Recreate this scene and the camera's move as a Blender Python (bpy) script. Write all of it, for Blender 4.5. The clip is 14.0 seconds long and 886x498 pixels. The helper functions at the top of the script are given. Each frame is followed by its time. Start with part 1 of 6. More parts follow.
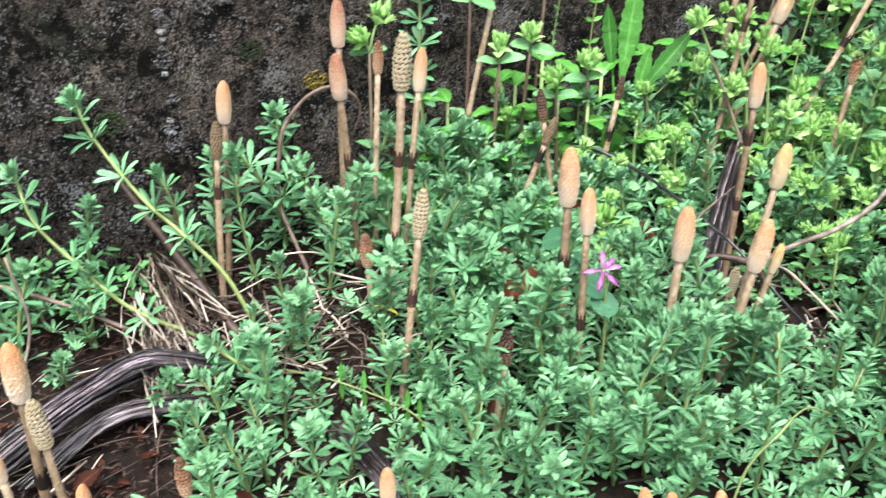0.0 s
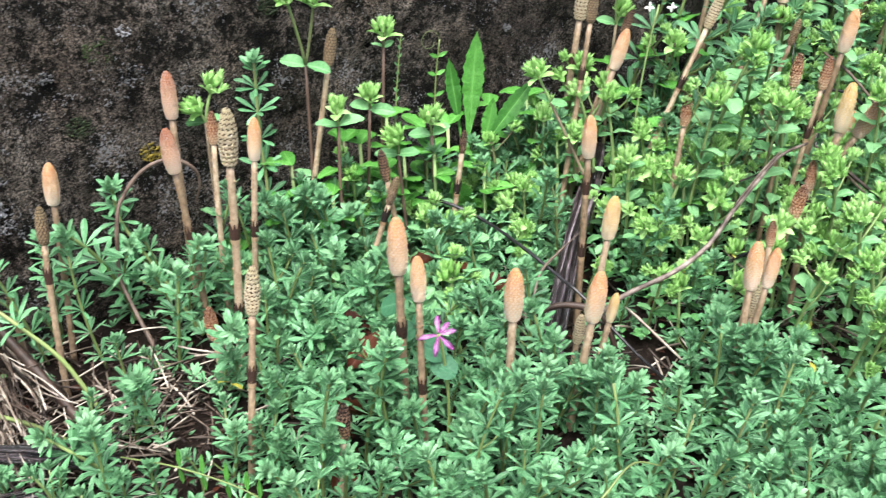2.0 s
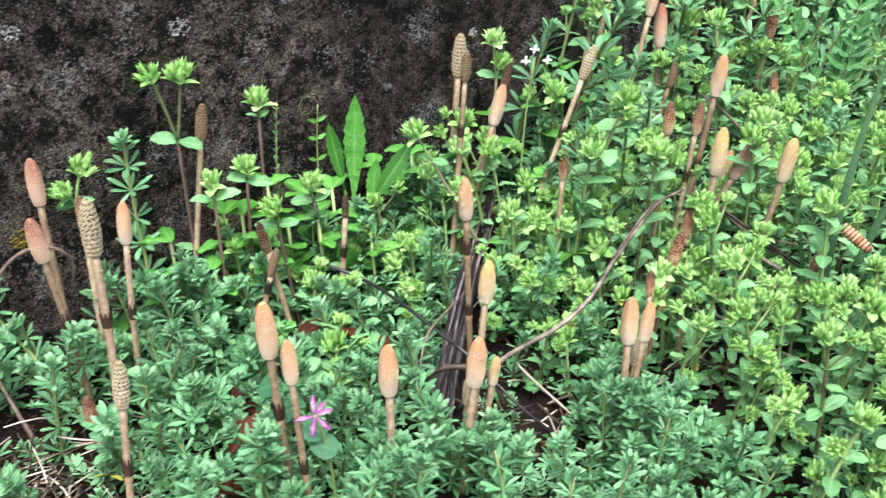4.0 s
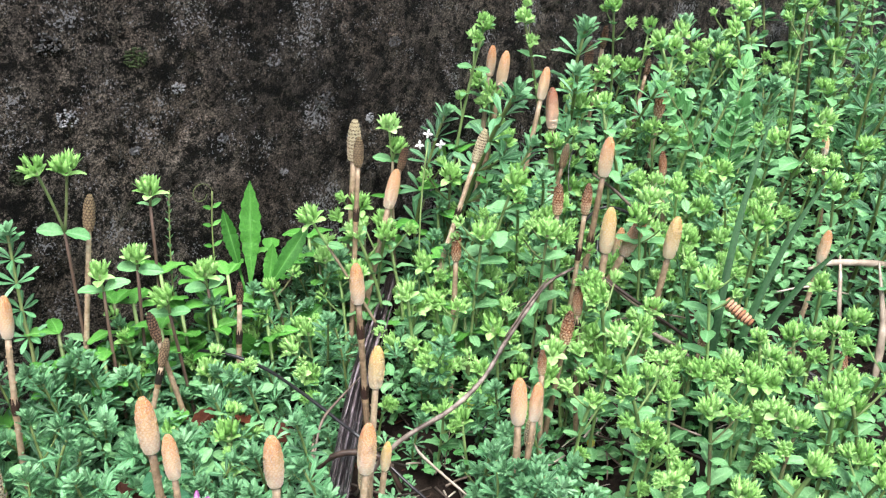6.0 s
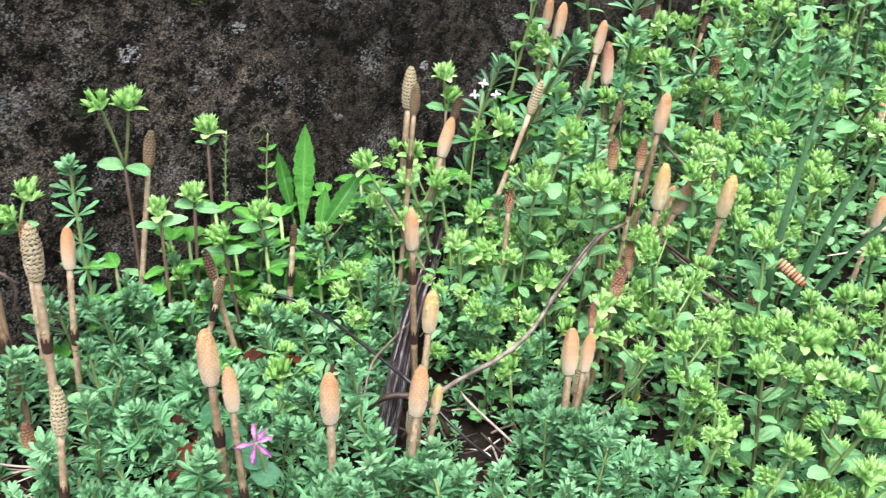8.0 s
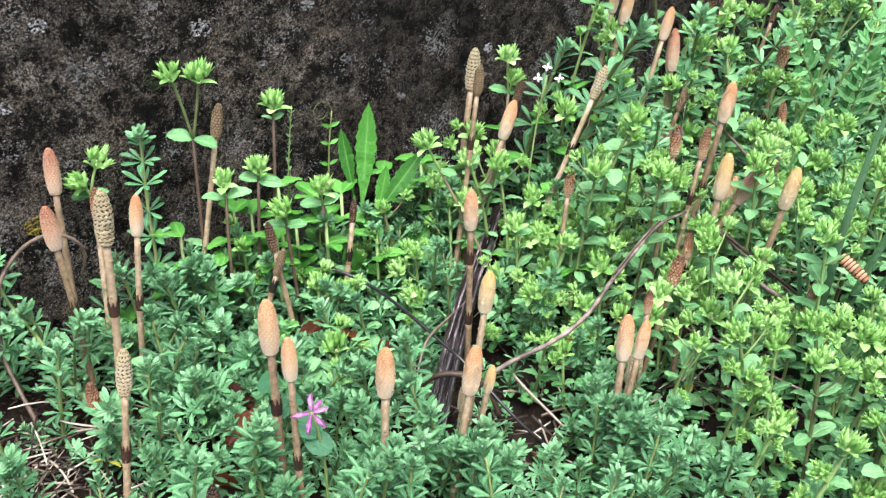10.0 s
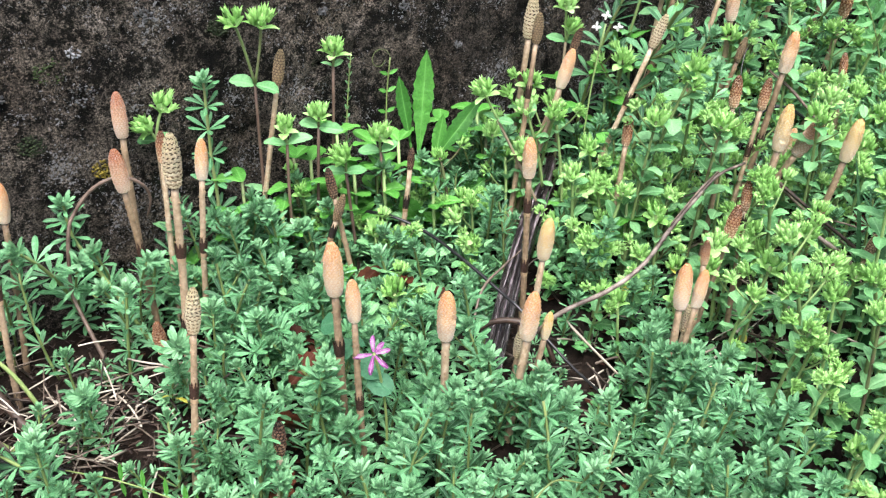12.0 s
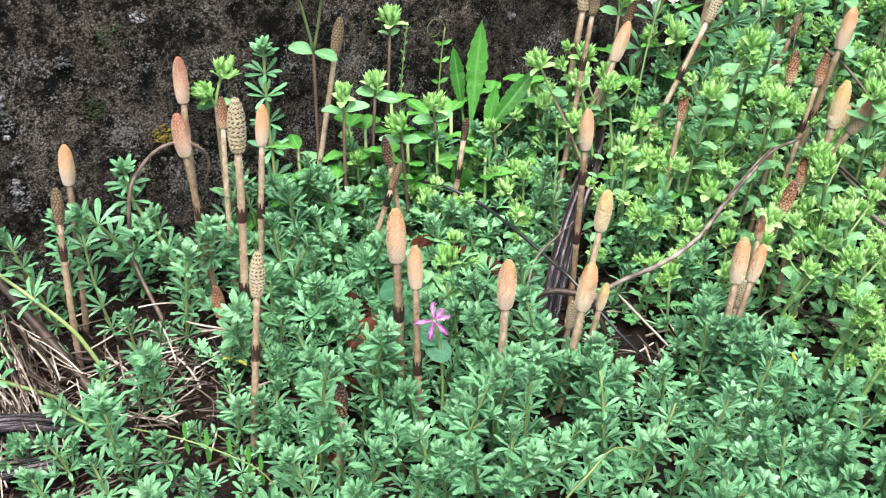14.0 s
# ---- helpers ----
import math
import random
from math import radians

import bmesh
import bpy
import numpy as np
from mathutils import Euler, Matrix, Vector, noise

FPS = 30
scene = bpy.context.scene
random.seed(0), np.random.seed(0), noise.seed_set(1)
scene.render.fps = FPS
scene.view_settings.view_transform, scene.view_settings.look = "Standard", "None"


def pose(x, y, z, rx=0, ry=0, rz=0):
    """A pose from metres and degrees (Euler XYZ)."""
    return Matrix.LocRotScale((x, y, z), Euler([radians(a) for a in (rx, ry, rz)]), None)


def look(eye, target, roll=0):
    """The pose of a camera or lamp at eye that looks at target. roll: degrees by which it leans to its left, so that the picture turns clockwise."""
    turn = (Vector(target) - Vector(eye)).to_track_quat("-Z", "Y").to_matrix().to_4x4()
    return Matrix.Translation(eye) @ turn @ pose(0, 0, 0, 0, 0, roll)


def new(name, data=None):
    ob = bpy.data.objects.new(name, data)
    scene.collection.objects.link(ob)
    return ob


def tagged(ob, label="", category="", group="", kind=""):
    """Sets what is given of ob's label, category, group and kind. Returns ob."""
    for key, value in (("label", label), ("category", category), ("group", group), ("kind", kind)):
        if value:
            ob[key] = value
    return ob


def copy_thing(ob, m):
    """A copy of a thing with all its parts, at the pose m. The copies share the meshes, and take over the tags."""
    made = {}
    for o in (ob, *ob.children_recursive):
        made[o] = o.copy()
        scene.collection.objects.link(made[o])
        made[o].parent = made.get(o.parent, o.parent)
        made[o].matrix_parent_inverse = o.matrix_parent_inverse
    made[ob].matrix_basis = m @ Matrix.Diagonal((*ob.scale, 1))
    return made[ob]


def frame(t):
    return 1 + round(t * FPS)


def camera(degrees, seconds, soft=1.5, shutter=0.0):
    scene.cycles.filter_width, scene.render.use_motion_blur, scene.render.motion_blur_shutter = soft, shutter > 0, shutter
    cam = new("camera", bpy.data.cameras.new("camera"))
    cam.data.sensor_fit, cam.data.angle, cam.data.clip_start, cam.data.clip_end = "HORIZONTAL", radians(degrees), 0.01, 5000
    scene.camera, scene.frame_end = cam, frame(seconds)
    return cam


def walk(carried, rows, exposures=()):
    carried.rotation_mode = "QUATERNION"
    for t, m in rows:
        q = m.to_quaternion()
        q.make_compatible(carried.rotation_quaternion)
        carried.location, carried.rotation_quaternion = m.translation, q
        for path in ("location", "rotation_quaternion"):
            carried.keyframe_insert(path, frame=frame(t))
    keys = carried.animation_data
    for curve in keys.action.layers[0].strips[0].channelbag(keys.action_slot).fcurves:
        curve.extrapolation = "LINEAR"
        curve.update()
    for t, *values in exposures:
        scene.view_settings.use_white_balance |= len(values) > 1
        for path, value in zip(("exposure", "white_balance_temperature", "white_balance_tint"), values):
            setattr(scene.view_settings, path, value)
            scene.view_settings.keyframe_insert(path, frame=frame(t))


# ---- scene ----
cam = camera(50.00, 14.0, 1.2, 0.5)
PATH = [
    (0, (-0.2787, -0.3935, 0.3585), (-0.0776, -0.0031, 0.1195), 0.81),
    (0.5, (-0.2640, -0.3994, 0.3704), (-0.0499, -0.0140, 0.1347), 0.79),
    (1, (-0.2540, -0.4032, 0.3783), (-0.0279, -0.0205, 0.1494), 0.45),
    (1.5, (-0.2403, -0.4048, 0.3816), (-0.0099, -0.0249, 0.1522), -0.24),
    (2, (-0.2288, -0.4072, 0.3859), (0.0097, -0.0335, 0.1547), -0.23),
    (2.5, (-0.2141, -0.4115, 0.3971), (0.0323, -0.0429, 0.1660), -0.70),
    (3, (-0.2041, -0.4142, 0.4072), (0.0512, -0.0494, 0.1797), -1.12),
    (3.5, (-0.1981, -0.4155, 0.4115), (0.0612, -0.0503, 0.1893), -1.68),
    (4, (-0.1853, -0.4195, 0.4138), (0.0796, -0.0589, 0.1907), -1.94),
    (4.2, (-0.1780, -0.4238, 0.4200), (0.0893, -0.0646, 0.1974), -1.85),
    (6.3, (-0.1640, -0.4397, 0.4251), (0.1393, -0.0902, 0.2358), -1.41),
    (6.5, (-0.1653, -0.4390, 0.4218), (0.1368, -0.0901, 0.2296), -1.21),
    (7, (-0.1703, -0.4354, 0.4198), (0.1267, -0.0868, 0.2191), -0.77),
    (7.5, (-0.1755, -0.4328, 0.4185), (0.1179, -0.0838, 0.2131), -0.55),
    (8, (-0.1823, -0.4308, 0.4172), (0.1038, -0.0782, 0.2078), 0.04),
    (8.2, (-0.1841, -0.4325, 0.4203), (0.0973, -0.0756, 0.2117), 0.34),
    (10.3, (-0.1919, -0.4316, 0.4148), (0.0655, -0.0651, 0.1925), 0.54),
    (10.5, (-0.1949, -0.4295, 0.4124), (0.0582, -0.0635, 0.1845), 0.41),
    (11, (-0.2009, -0.4267, 0.4114), (0.0465, -0.0621, 0.1751), 0.46),
    (11.5, (-0.2014, -0.4315, 0.4158), (0.0423, -0.0660, 0.1770), 0.50),
    (12, (-0.2056, -0.4302, 0.4143), (0.0351, -0.0624, 0.1761), 0.48),
    (12.5, (-0.2073, -0.4277, 0.4123), (0.0307, -0.0601, 0.1710), 0.52),
    (13, (-0.2119, -0.4257, 0.4069), (0.0239, -0.0592, 0.1620), 0.66),
    (13.5, (-0.2234, -0.4228, 0.4099), (0.0087, -0.0557, 0.1623), 0.80),
    (14, (-0.2302, -0.4224, 0.4110), (-0.0007, -0.0542, 0.1625), 0.93),
]
EXPOSURE = 2.74
# the clip's camera brightens and darkens its picture a little on the way
EXPOSURES = [(0, 0.12), (0.5, -0.05), (1, 0.0), (2.5, 0.0), (4, -0.04), (8, -0.05), (10.5, -0.05), (12, 0.0), (14, 0.0)]
walk(cam, [(t, look(eye, target, roll)) for t, eye, target, roll in PATH], [(t, EXPOSURE + e) for t, e in EXPOSURES])

# ---- light ----
world = bpy.data.worlds.new("overcast_sky")
scene.world = world
world.use_nodes = True
wn = world.node_tree
sky = wn.nodes.new("ShaderNodeTexSky")
sky.sky_type, sky.sun_disc = "NISHITA", False
sky.sun_elevation, sky.sun_rotation = radians(58), radians(205)
sky.dust_density, sky.air_density = 4.0, 1.0
wn.links.new(sky.outputs[0], wn.nodes["Background"].inputs[0])
wn.nodes["Background"].inputs[1].default_value = 0.055
sun = new("sun", bpy.data.lights.new("sun", "SUN"))
sun.data.energy, sun.data.angle, sun.data.color = 1.5, radians(45), (0.98, 0.99, 1.0)
sun.matrix_world = look((-0.6, -1.0, 2.9), (0, 0, 0))


# ---- materials ----
def nodes_of(name):
    m = bpy.data.materials.new(name)
    m.use_nodes = True
    nt = m.node_tree
    return m, nt, nt.nodes, nt.links, nt.nodes["Principled BSDF"]


def ramp(nt, fac, stops):
    r = nt.nodes.new("ShaderNodeValToRGB")
    while len(r.color_ramp.elements) < len(stops):
        r.color_ramp.elements.new(0.5)
    for e, (p, c) in zip(r.color_ramp.elements, stops):
        e.position, e.color = p, (*c, 1)
    nt.links.new(fac, r.inputs[0])
    return r.outputs[0]


def noise_tex(nt, vec, scale, detail=4.0, rough=0.6, stretch=None):
    n = nt.nodes.new("ShaderNodeTexNoise")
    n.inputs["Scale"].default_value, n.inputs["Detail"].default_value, n.inputs["Roughness"].default_value = scale, detail, rough
    if stretch:
        k = nt.nodes.new("ShaderNodeVectorMath")
        k.operation, k.inputs[1].default_value = "MULTIPLY", stretch
        nt.links.new(vec, k.inputs[0])
        vec = k.outputs[0]
    nt.links.new(vec, n.inputs["Vector"])
    return n.outputs["Fac"]


def math_node(nt, op, a, b=None, clamp=False):
    n = nt.nodes.new("ShaderNodeMath")
    n.operation, n.use_clamp = op, clamp
    for i, v in ((0, a), (1, b)):
        if isinstance(v, (int, float)):
            n.inputs[i].default_value = v
        elif v is not None:
            nt.links.new(v, n.inputs[i])
    return n.outputs[0]


def mix_col(nt, fac, a, b, mode="MIX"):
    n = nt.nodes.new("ShaderNodeMix")
    n.data_type, n.blend_type = "RGBA", mode
    for i, v in ((0, fac), (6, a), (7, b)):
        if isinstance(v, tuple):
            n.inputs[i].default_value = (*v, 1)
        elif isinstance(v, (int, float)):
            n.inputs[i].default_value = v
        else:
            nt.links.new(v, n.inputs[i])
    return n.outputs[2]


def bump_into(nt, bsdf, height, strength, distance):
    b = nt.nodes.new("ShaderNodeBump")
    b.inputs["Strength"].default_value, b.inputs["Distance"].default_value = strength, distance
    nt.links.new(height, b.inputs["Height"])
    nt.links.new(b.outputs[0], bsdf.inputs["Normal"])


def coords(nt, which="Object"):
    return nt.nodes.new("ShaderNodeTexCoord").outputs[which]


def leaf_mat(name, dark, mid, light, rough=0.4, thin=0.3, spot=None, gloss=0.5):
    m, nt, n, l, p = nodes_of(name)
    isl = n.new("ShaderNodeNewGeometry").outputs["Random Per Island"]
    obr = n.new("ShaderNodeObjectInfo").outputs["Random"]
    v = math_node(nt, "ADD", math_node(nt, "MULTIPLY", isl, 0.55), math_node(nt, "MULTIPLY", obr, 0.45))
    co = coords(nt)
    fine = noise_tex(nt, co, 560.0, 4.0, 0.7)
    v = math_node(nt, "ADD", v, math_node(nt, "MULTIPLY", math_node(nt, "SUBTRACT", fine, 0.5), 0.95), True)
    c = ramp(nt, v, ((0.08, dark), (0.5, mid), (0.95, light)))
    if spot:
        blot = noise_tex(nt, co, 140.0, 2.0)
        c = mix_col(nt, math_node(nt, "MULTIPLY", math_node(nt, "GREATER_THAN", blot, 0.68), 0.5), c, spot)
    at = n.new("ShaderNodeAttribute")
    at.attribute_name = "rib"
    rib = math_node(nt, "POWER", at.outputs["Fac"], 7.0)
    c = mix_col(nt, math_node(nt, "MULTIPLY", rib, 0.55), c, tuple(min(0.85, x * 1.25 + 0.03) for x in light))
    l.new(c, p.inputs["Base Color"])
    p.inputs["Roughness"].default_value = rough
    p.inputs["Specular IOR Level"].default_value = gloss
    h = math_node(nt, "SUBTRACT", noise_tex(nt, co, 480.0, 4.0, 0.65), math_node(nt, "MULTIPLY", rib, 0.8))
    bump_into(nt, p, h, 0.7, 0.0014)
    t = n.new("ShaderNodeBsdfTranslucent")
    l.new(mix_col(nt, 0.5, c, light), t.inputs[0])
    mx = n.new("ShaderNodeMixShader")
    mx.inputs[0].default_value = thin
    l.new(p.outputs[0], mx.inputs[1])
    l.new(t.outputs[0], mx.inputs[2])
    l.new(mx.outputs[0], n["Material Output"].inputs[0])
    return m


def plain_mat(name, stops, scale=200.0, rough=0.6, stretch=None, bump=0.5, dist=0.0008, vary=0.35, wet=0.0, gloss=0.3, islands=False):
    m, nt, n, l, p = nodes_of(name)
    co = coords(nt)
    f = noise_tex(nt, co, scale, 6.0, 0.65, stretch)
    big = noise_tex(nt, co, scale * 0.12, 3.0)
    obr = n.new("ShaderNodeNewGeometry").outputs["Random Per Island"] if islands else n.new("ShaderNodeObjectInfo").outputs["Random"]
    v = math_node(nt, "ADD", math_node(nt, "MULTIPLY", f, 0.65), math_node(nt, "MULTIPLY", big, 0.35))
    v = math_node(nt, "ADD", v, math_node(nt, "MULTIPLY", math_node(nt, "SUBTRACT", obr, 0.5), vary), True)
    l.new(ramp(nt, v, stops), p.inputs["Base Color"])
    p.inputs["Roughness"].default_value = rough
    p.inputs["Specular IOR Level"].default_value = gloss
    p.inputs["Coat Weight"].default_value, p.inputs["Coat Roughness"].default_value = wet, 0.2
    bump_into(nt, p, f, bump, dist)
    return m


def cone_mat(name, foot, body, top, rough=0.8):
    """Cone scales: colour changes from foot to tip, with pale grains on the plates."""
    m, nt, n, l, p = nodes_of(name)
    z = n.new("ShaderNodeSeparateXYZ")
    l.new(coords(nt, "Generated"), z.inputs[0])
    co = coords(nt)
    f = noise_tex(nt, co, 9.0, 4.0)
    obr = n.new("ShaderNodeObjectInfo").outputs["Random"]
    v = math_node(nt, "ADD", z.outputs[2], math_node(nt, "MULTIPLY", math_node(nt, "SUBTRACT", f, 0.5), 0.5), True)
    c = ramp(nt, v, ((0.10, foot), (0.48, body), (0.88, top)))
    c = mix_col(nt, math_node(nt, "MULTIPLY", obr, 0.25), c, tuple(x * 0.82 for x in body))
    grain = noise_tex(nt, co, 26.0, 4.0, 0.7)
    c = mix_col(nt, math_node(nt, "MULTIPLY", math_node(nt, "GREATER_THAN", grain, 0.55), 0.42), c, tuple(min(0.8, x * 1.5 + 0.08) for x in foot))
    l.new(c, p.inputs["Base Color"])
    p.inputs["Roughness"].default_value = rough
    p.inputs["Specular IOR Level"].default_value = 0.2
    p.inputs["Subsurface Weight"].default_value = 0.10
    p.inputs["Subsurface Radius"].default_value = (0.004, 0.002, 0.001)
    bump_into(nt, p, grain, 0.7, 0.020)
    return m


def wall_mat():
    m, nt, n, l, p = nodes_of("weathered_concrete")
    co = coords(nt)
    big = noise_tex(nt, co, 7.0, 5.0)
    mid = noise_tex(nt, co, 55.0, 6.0, 0.7)
    fine = noise_tex(nt, co, 760.0, 4.0, 0.75)
    v = math_node(nt, "ADD", math_node(nt, "MULTIPLY", big, 0.5), math_node(nt, "MULTIPLY", mid, 0.5))
    c = ramp(nt, v, ((0.36, (0.019, 0.0165, 0.0143)), (0.48, (0.061, 0.0525, 0.0450)), (0.58, (0.122, 0.1065, 0.0915)), (0.70, (0.212, 0.192, 0.173))))
    grit = ramp(nt, fine, ((0.38, (0.06, 0.06, 0.06)), (0.47, (0.55, 0.55, 0.54)), (0.53, (1.10, 1.08, 1.06)), (0.62, (2.6, 2.5, 2.45))))
    c = mix_col(nt, 1.0, c, grit, "MULTIPLY")
    # black crust in ragged blotches, and small pores between them
    for scale, lo, hi, rough in ((34.0, 0.505, 0.560, 0.9), (105.0, 0.525, 0.570, 0.85), (260.0, 0.545, 0.585, 0.75)):
        dark = noise_tex(nt, co, scale, 6.0, rough)
        c = mix_col(nt, 1.0, c, ramp(nt, dark, ((lo, (1.0, 1.0, 1.0)), (hi, (0.07, 0.07, 0.065)))), "MULTIPLY")
    # green algae film
    alg = noise_tex(nt, co, 16.0, 5.0, 0.7)
    c = mix_col(nt, ramp(nt, alg, ((0.63, (0.0, 0.0, 0.0)), (0.70, (0.65, 0.65, 0.65)))), c, (0.014, 0.021, 0.010))
    # rusty brown tinge
    rust = noise_tex(nt, co, 11.0, 4.0)
    c = mix_col(nt, ramp(nt, rust, ((0.5, (0.0, 0.0, 0.0)), (0.68, (0.5, 0.5, 0.5)))), c, mix_col(nt, 1.0, c, (1.08, 0.97, 0.88), "MULTIPLY"))
    # pale specks crowded in patches: specular flecks put into the colour
    fl = noise_tex(nt, co, 540.0, 3.0, 0.6)
    patch = noise_tex(nt, co, 26.0, 4.0, 0.65)
    fm = math_node(nt, "GREATER_THAN", math_node(nt, "ADD", fl, math_node(nt, "MULTIPLY", patch, 0.75)), 1.03)
    c = mix_col(nt, math_node(nt, "MULTIPLY", fm, 0.75), c, (0.27, 0.27, 0.285))
    l.new(c, p.inputs["Base Color"])
    p.inputs["Specular IOR Level"].default_value = 0.08
    l.new(ramp(nt, fine, ((0.35, (0.30, 0.30, 0.30)), (0.65, (0.8, 0.8, 0.8)))), p.inputs["Roughness"])
    h = math_node(nt, "ADD", math_node(nt, "MULTIPLY", fine, 0.8), math_node(nt, "MULTIPLY", mid, 0.5))
    bump_into(nt, p, h, 1.0, 0.007)
    return m


WALL = wall_mat()
SOIL = plain_mat("damp_soil", ((0.3, (0.004, 0.003, 0.0025)), (0.55, (0.012, 0.008, 0.006)), (0.75, (0.035, 0.024, 0.017))), 160.0, 0.8, None, 0.9, 0.004, 0.0, 0.0, 0.1)
CLEAVER = leaf_mat("cleaver_leaf", (0.026, 0.092, 0.036), (0.098, 0.276, 0.114), (0.225, 0.455, 0.245), 0.40, 0.18, None, 0.45)
CLEAVER_YOUNG = leaf_mat("cleaver_young_leaf", (0.060, 0.165, 0.070), (0.130, 0.300, 0.140), (0.240, 0.430, 0.240), 0.48, 0.16, None, 0.35)
CLEAVER_STEM = plain_mat("cleaver_stem", ((0.3, (0.105, 0.135, 0.045)), (0.55, (0.185, 0.250, 0.085)), (0.8, (0.245, 0.235, 0.115))), 60.0, 0.45, None, 0.3, 0.0003, 0.3)
MOUSE = leaf_mat("mouse_ear_leaf", (0.034, 0.120, 0.038), (0.104, 0.268, 0.100), (0.215, 0.430, 0.198), 0.52, 0.17, None, 0.3)
MOUSE_TOP = leaf_mat("mouse_ear_bract", (0.145, 0.330, 0.070), (0.290, 0.535, 0.158), (0.440, 0.670, 0.285), 0.55, 0.24, None, 0.25)
MOUSE_STEM = plain_mat("mouse_ear_stem", ((0.22, (0.085, 0.060, 0.040)), (0.38, (0.115, 0.165, 0.060)), (0.7, (0.230, 0.340, 0.125))), 40.0, 0.5, None, 0.3, 0.0004, 0.5)
PURPLE_STEM = plain_mat("purple_stem", ((0.25, (0.060, 0.036, 0.030)), (0.50, (0.130, 0.088, 0.064)), (0.75, (0.215, 0.180, 0.115))), 40.0, 0.55, None, 0.4, 0.0004, 0.4)
BROAD = leaf_mat("broad_leaf", (0.022, 0.108, 0.013), (0.062, 0.222, 0.032), (0.125, 0.335, 0.072), 0.40, 0.16, None, 0.3)
LOW_LEAF = leaf_mat("small_round_leaf", (0.018, 0.080, 0.020), (0.060, 0.205, 0.056), (0.130, 0.340, 0.115), 0.40, 0.13)
BLUE_LEAF = leaf_mat("clover_leaflet", (0.016, 0.075, 0.034), (0.032, 0.120, 0.056), (0.058, 0.180, 0.088), 0.45, 0.12, None, 0.3)
GRASS = leaf_mat("grass_blade", (0.006, 0.024, 0.008), (0.014, 0.048, 0.016), (0.032, 0.085, 0.032), 0.45, 0.04, None, 0.15)
YELLOWING = leaf_mat("yellowing_leaf", (0.16, 0.17, 0.02), (0.36, 0.33, 0.04), (0.42, 0.42, 0.07), 0.45, 0.3)
PETAL = leaf_mat("pink_petal", (0.13, 0.012, 0.12), (0.23, 0.055, 0.21), (0.52, 0.34, 0.48), 0.55, 0.12, None, 0.2)
WHITE_PETAL = leaf_mat("white_petal", (0.66, 0.66, 0.64), (0.74, 0.74, 0.72), (0.8, 0.8, 0.78), 0.5, 0.3)
DEAD_LEAF = leaf_mat("dead_leaf", (0.010, 0.003, 0.002), (0.036, 0.010, 0.005), (0.090, 0.026, 0.011), 0.65, 0.03, (0.004, 0.003, 0.002), 0.12)
STRAW = plain_mat("straw", ((0.22, (0.012, 0.008, 0.006)), (0.50, (0.070, 0.050, 0.038)), (0.68, (0.19, 0.150, 0.118)), (0.86, (0.50, 0.44, 0.37))), 60.0, 0.55, (1, 1, 1), 0.5, 0.0006, 0.75, 0.0, 0.3, True)
PALE_STRAW = plain_mat("bleached_straw", ((0.3, (0.09, 0.066, 0.050)), (0.5, (0.24, 0.195, 0.152)), (0.72, (0.50, 0.44, 0.37))), 90.0, 0.5, None, 0.5, 0.0006, 0.3)
TWIG = plain_mat("brown_twig", ((0.3, (0.014, 0.009, 0.007)), (0.5, (0.045, 0.028, 0.021)), (0.72, (0.14, 0.10, 0.078))), 110.0, 0.5, None, 0.7, 0.0008, 0.3)
GREY_TWIG = plain_mat("grey_twig", ((0.3, (0.018, 0.012, 0.009)), (0.48, (0.052, 0.037, 0.030)), (0.68, (0.25, 0.205, 0.175))), 110.0, 0.5, None, 0.7, 0.0008, 0.2)
WIRY = plain_mat("black_runner", ((0.3, (0.006, 0.006, 0.007)), (0.6, (0.014, 0.013, 0.015)), (0.8, (0.10, 0.09, 0.09))), 120.0, 0.28, None, 0.5, 0.0006, 0.1, 0.4)
# the two palest stops put the wet wood's purple-grey highlights into the colour
WOOD = plain_mat("wet_rotten_wood", ((0.36, (0.003, 0.002, 0.002)), (0.49, (0.016, 0.011, 0.012)), (0.60, (0.060, 0.045, 0.050)), (0.76, (0.27, 0.225, 0.245))), 260.0, 0.30, (0.07, 1.0, 1.0), 1.0, 0.0022, 0.3, 0.4, 0.5)
HUMUS = leaf_mat("rotting_bits", (0.004, 0.003, 0.003), (0.018, 0.010, 0.008), (0.075, 0.045, 0.034), 0.5, 0.0, None, 0.25)
STEM = plain_mat("horsetail_stem", ((0.3, (0.125, 0.082, 0.050)), (0.5, (0.255, 0.182, 0.118)), (0.62, (0.35, 0.265, 0.180)), (0.74, (0.47, 0.39, 0.29))), 260.0, 0.42, None, 0.5, 0.0005, 0.25, 0.0, 0.45)
SHEATH = plain_mat("sheath_tube", ((0.35, (0.20, 0.125, 0.068)), (0.65, (0.34, 0.24, 0.15))), 120.0, 0.5)
RING = plain_mat("peach_scale", ((0.35, (0.20, 0.085, 0.042)), (0.55, (0.36, 0.185, 0.105)), (0.75, (0.48, 0.30, 0.20))), 900.0, 0.7)
TEETH = plain_mat("sheath_teeth", ((0.4, (0.010, 0.006, 0.005)), (0.7, (0.045, 0.02, 0.014))), 200.0, 0.5)
LICHEN = plain_mat("yellow_lichen", ((0.35, (0.07, 0.055, 0.008)), (0.6, (0.21, 0.155, 0.016)), (0.75, (0.34, 0.27, 0.05))), 300.0, 0.8)
PALE_LICHEN = plain_mat("grey_lichen", ((0.35, (0.04, 0.04, 0.04)), (0.55, (0.10, 0.10, 0.105)), (0.72, (0.22, 0.22, 0.23))), 420.0, 0.8)
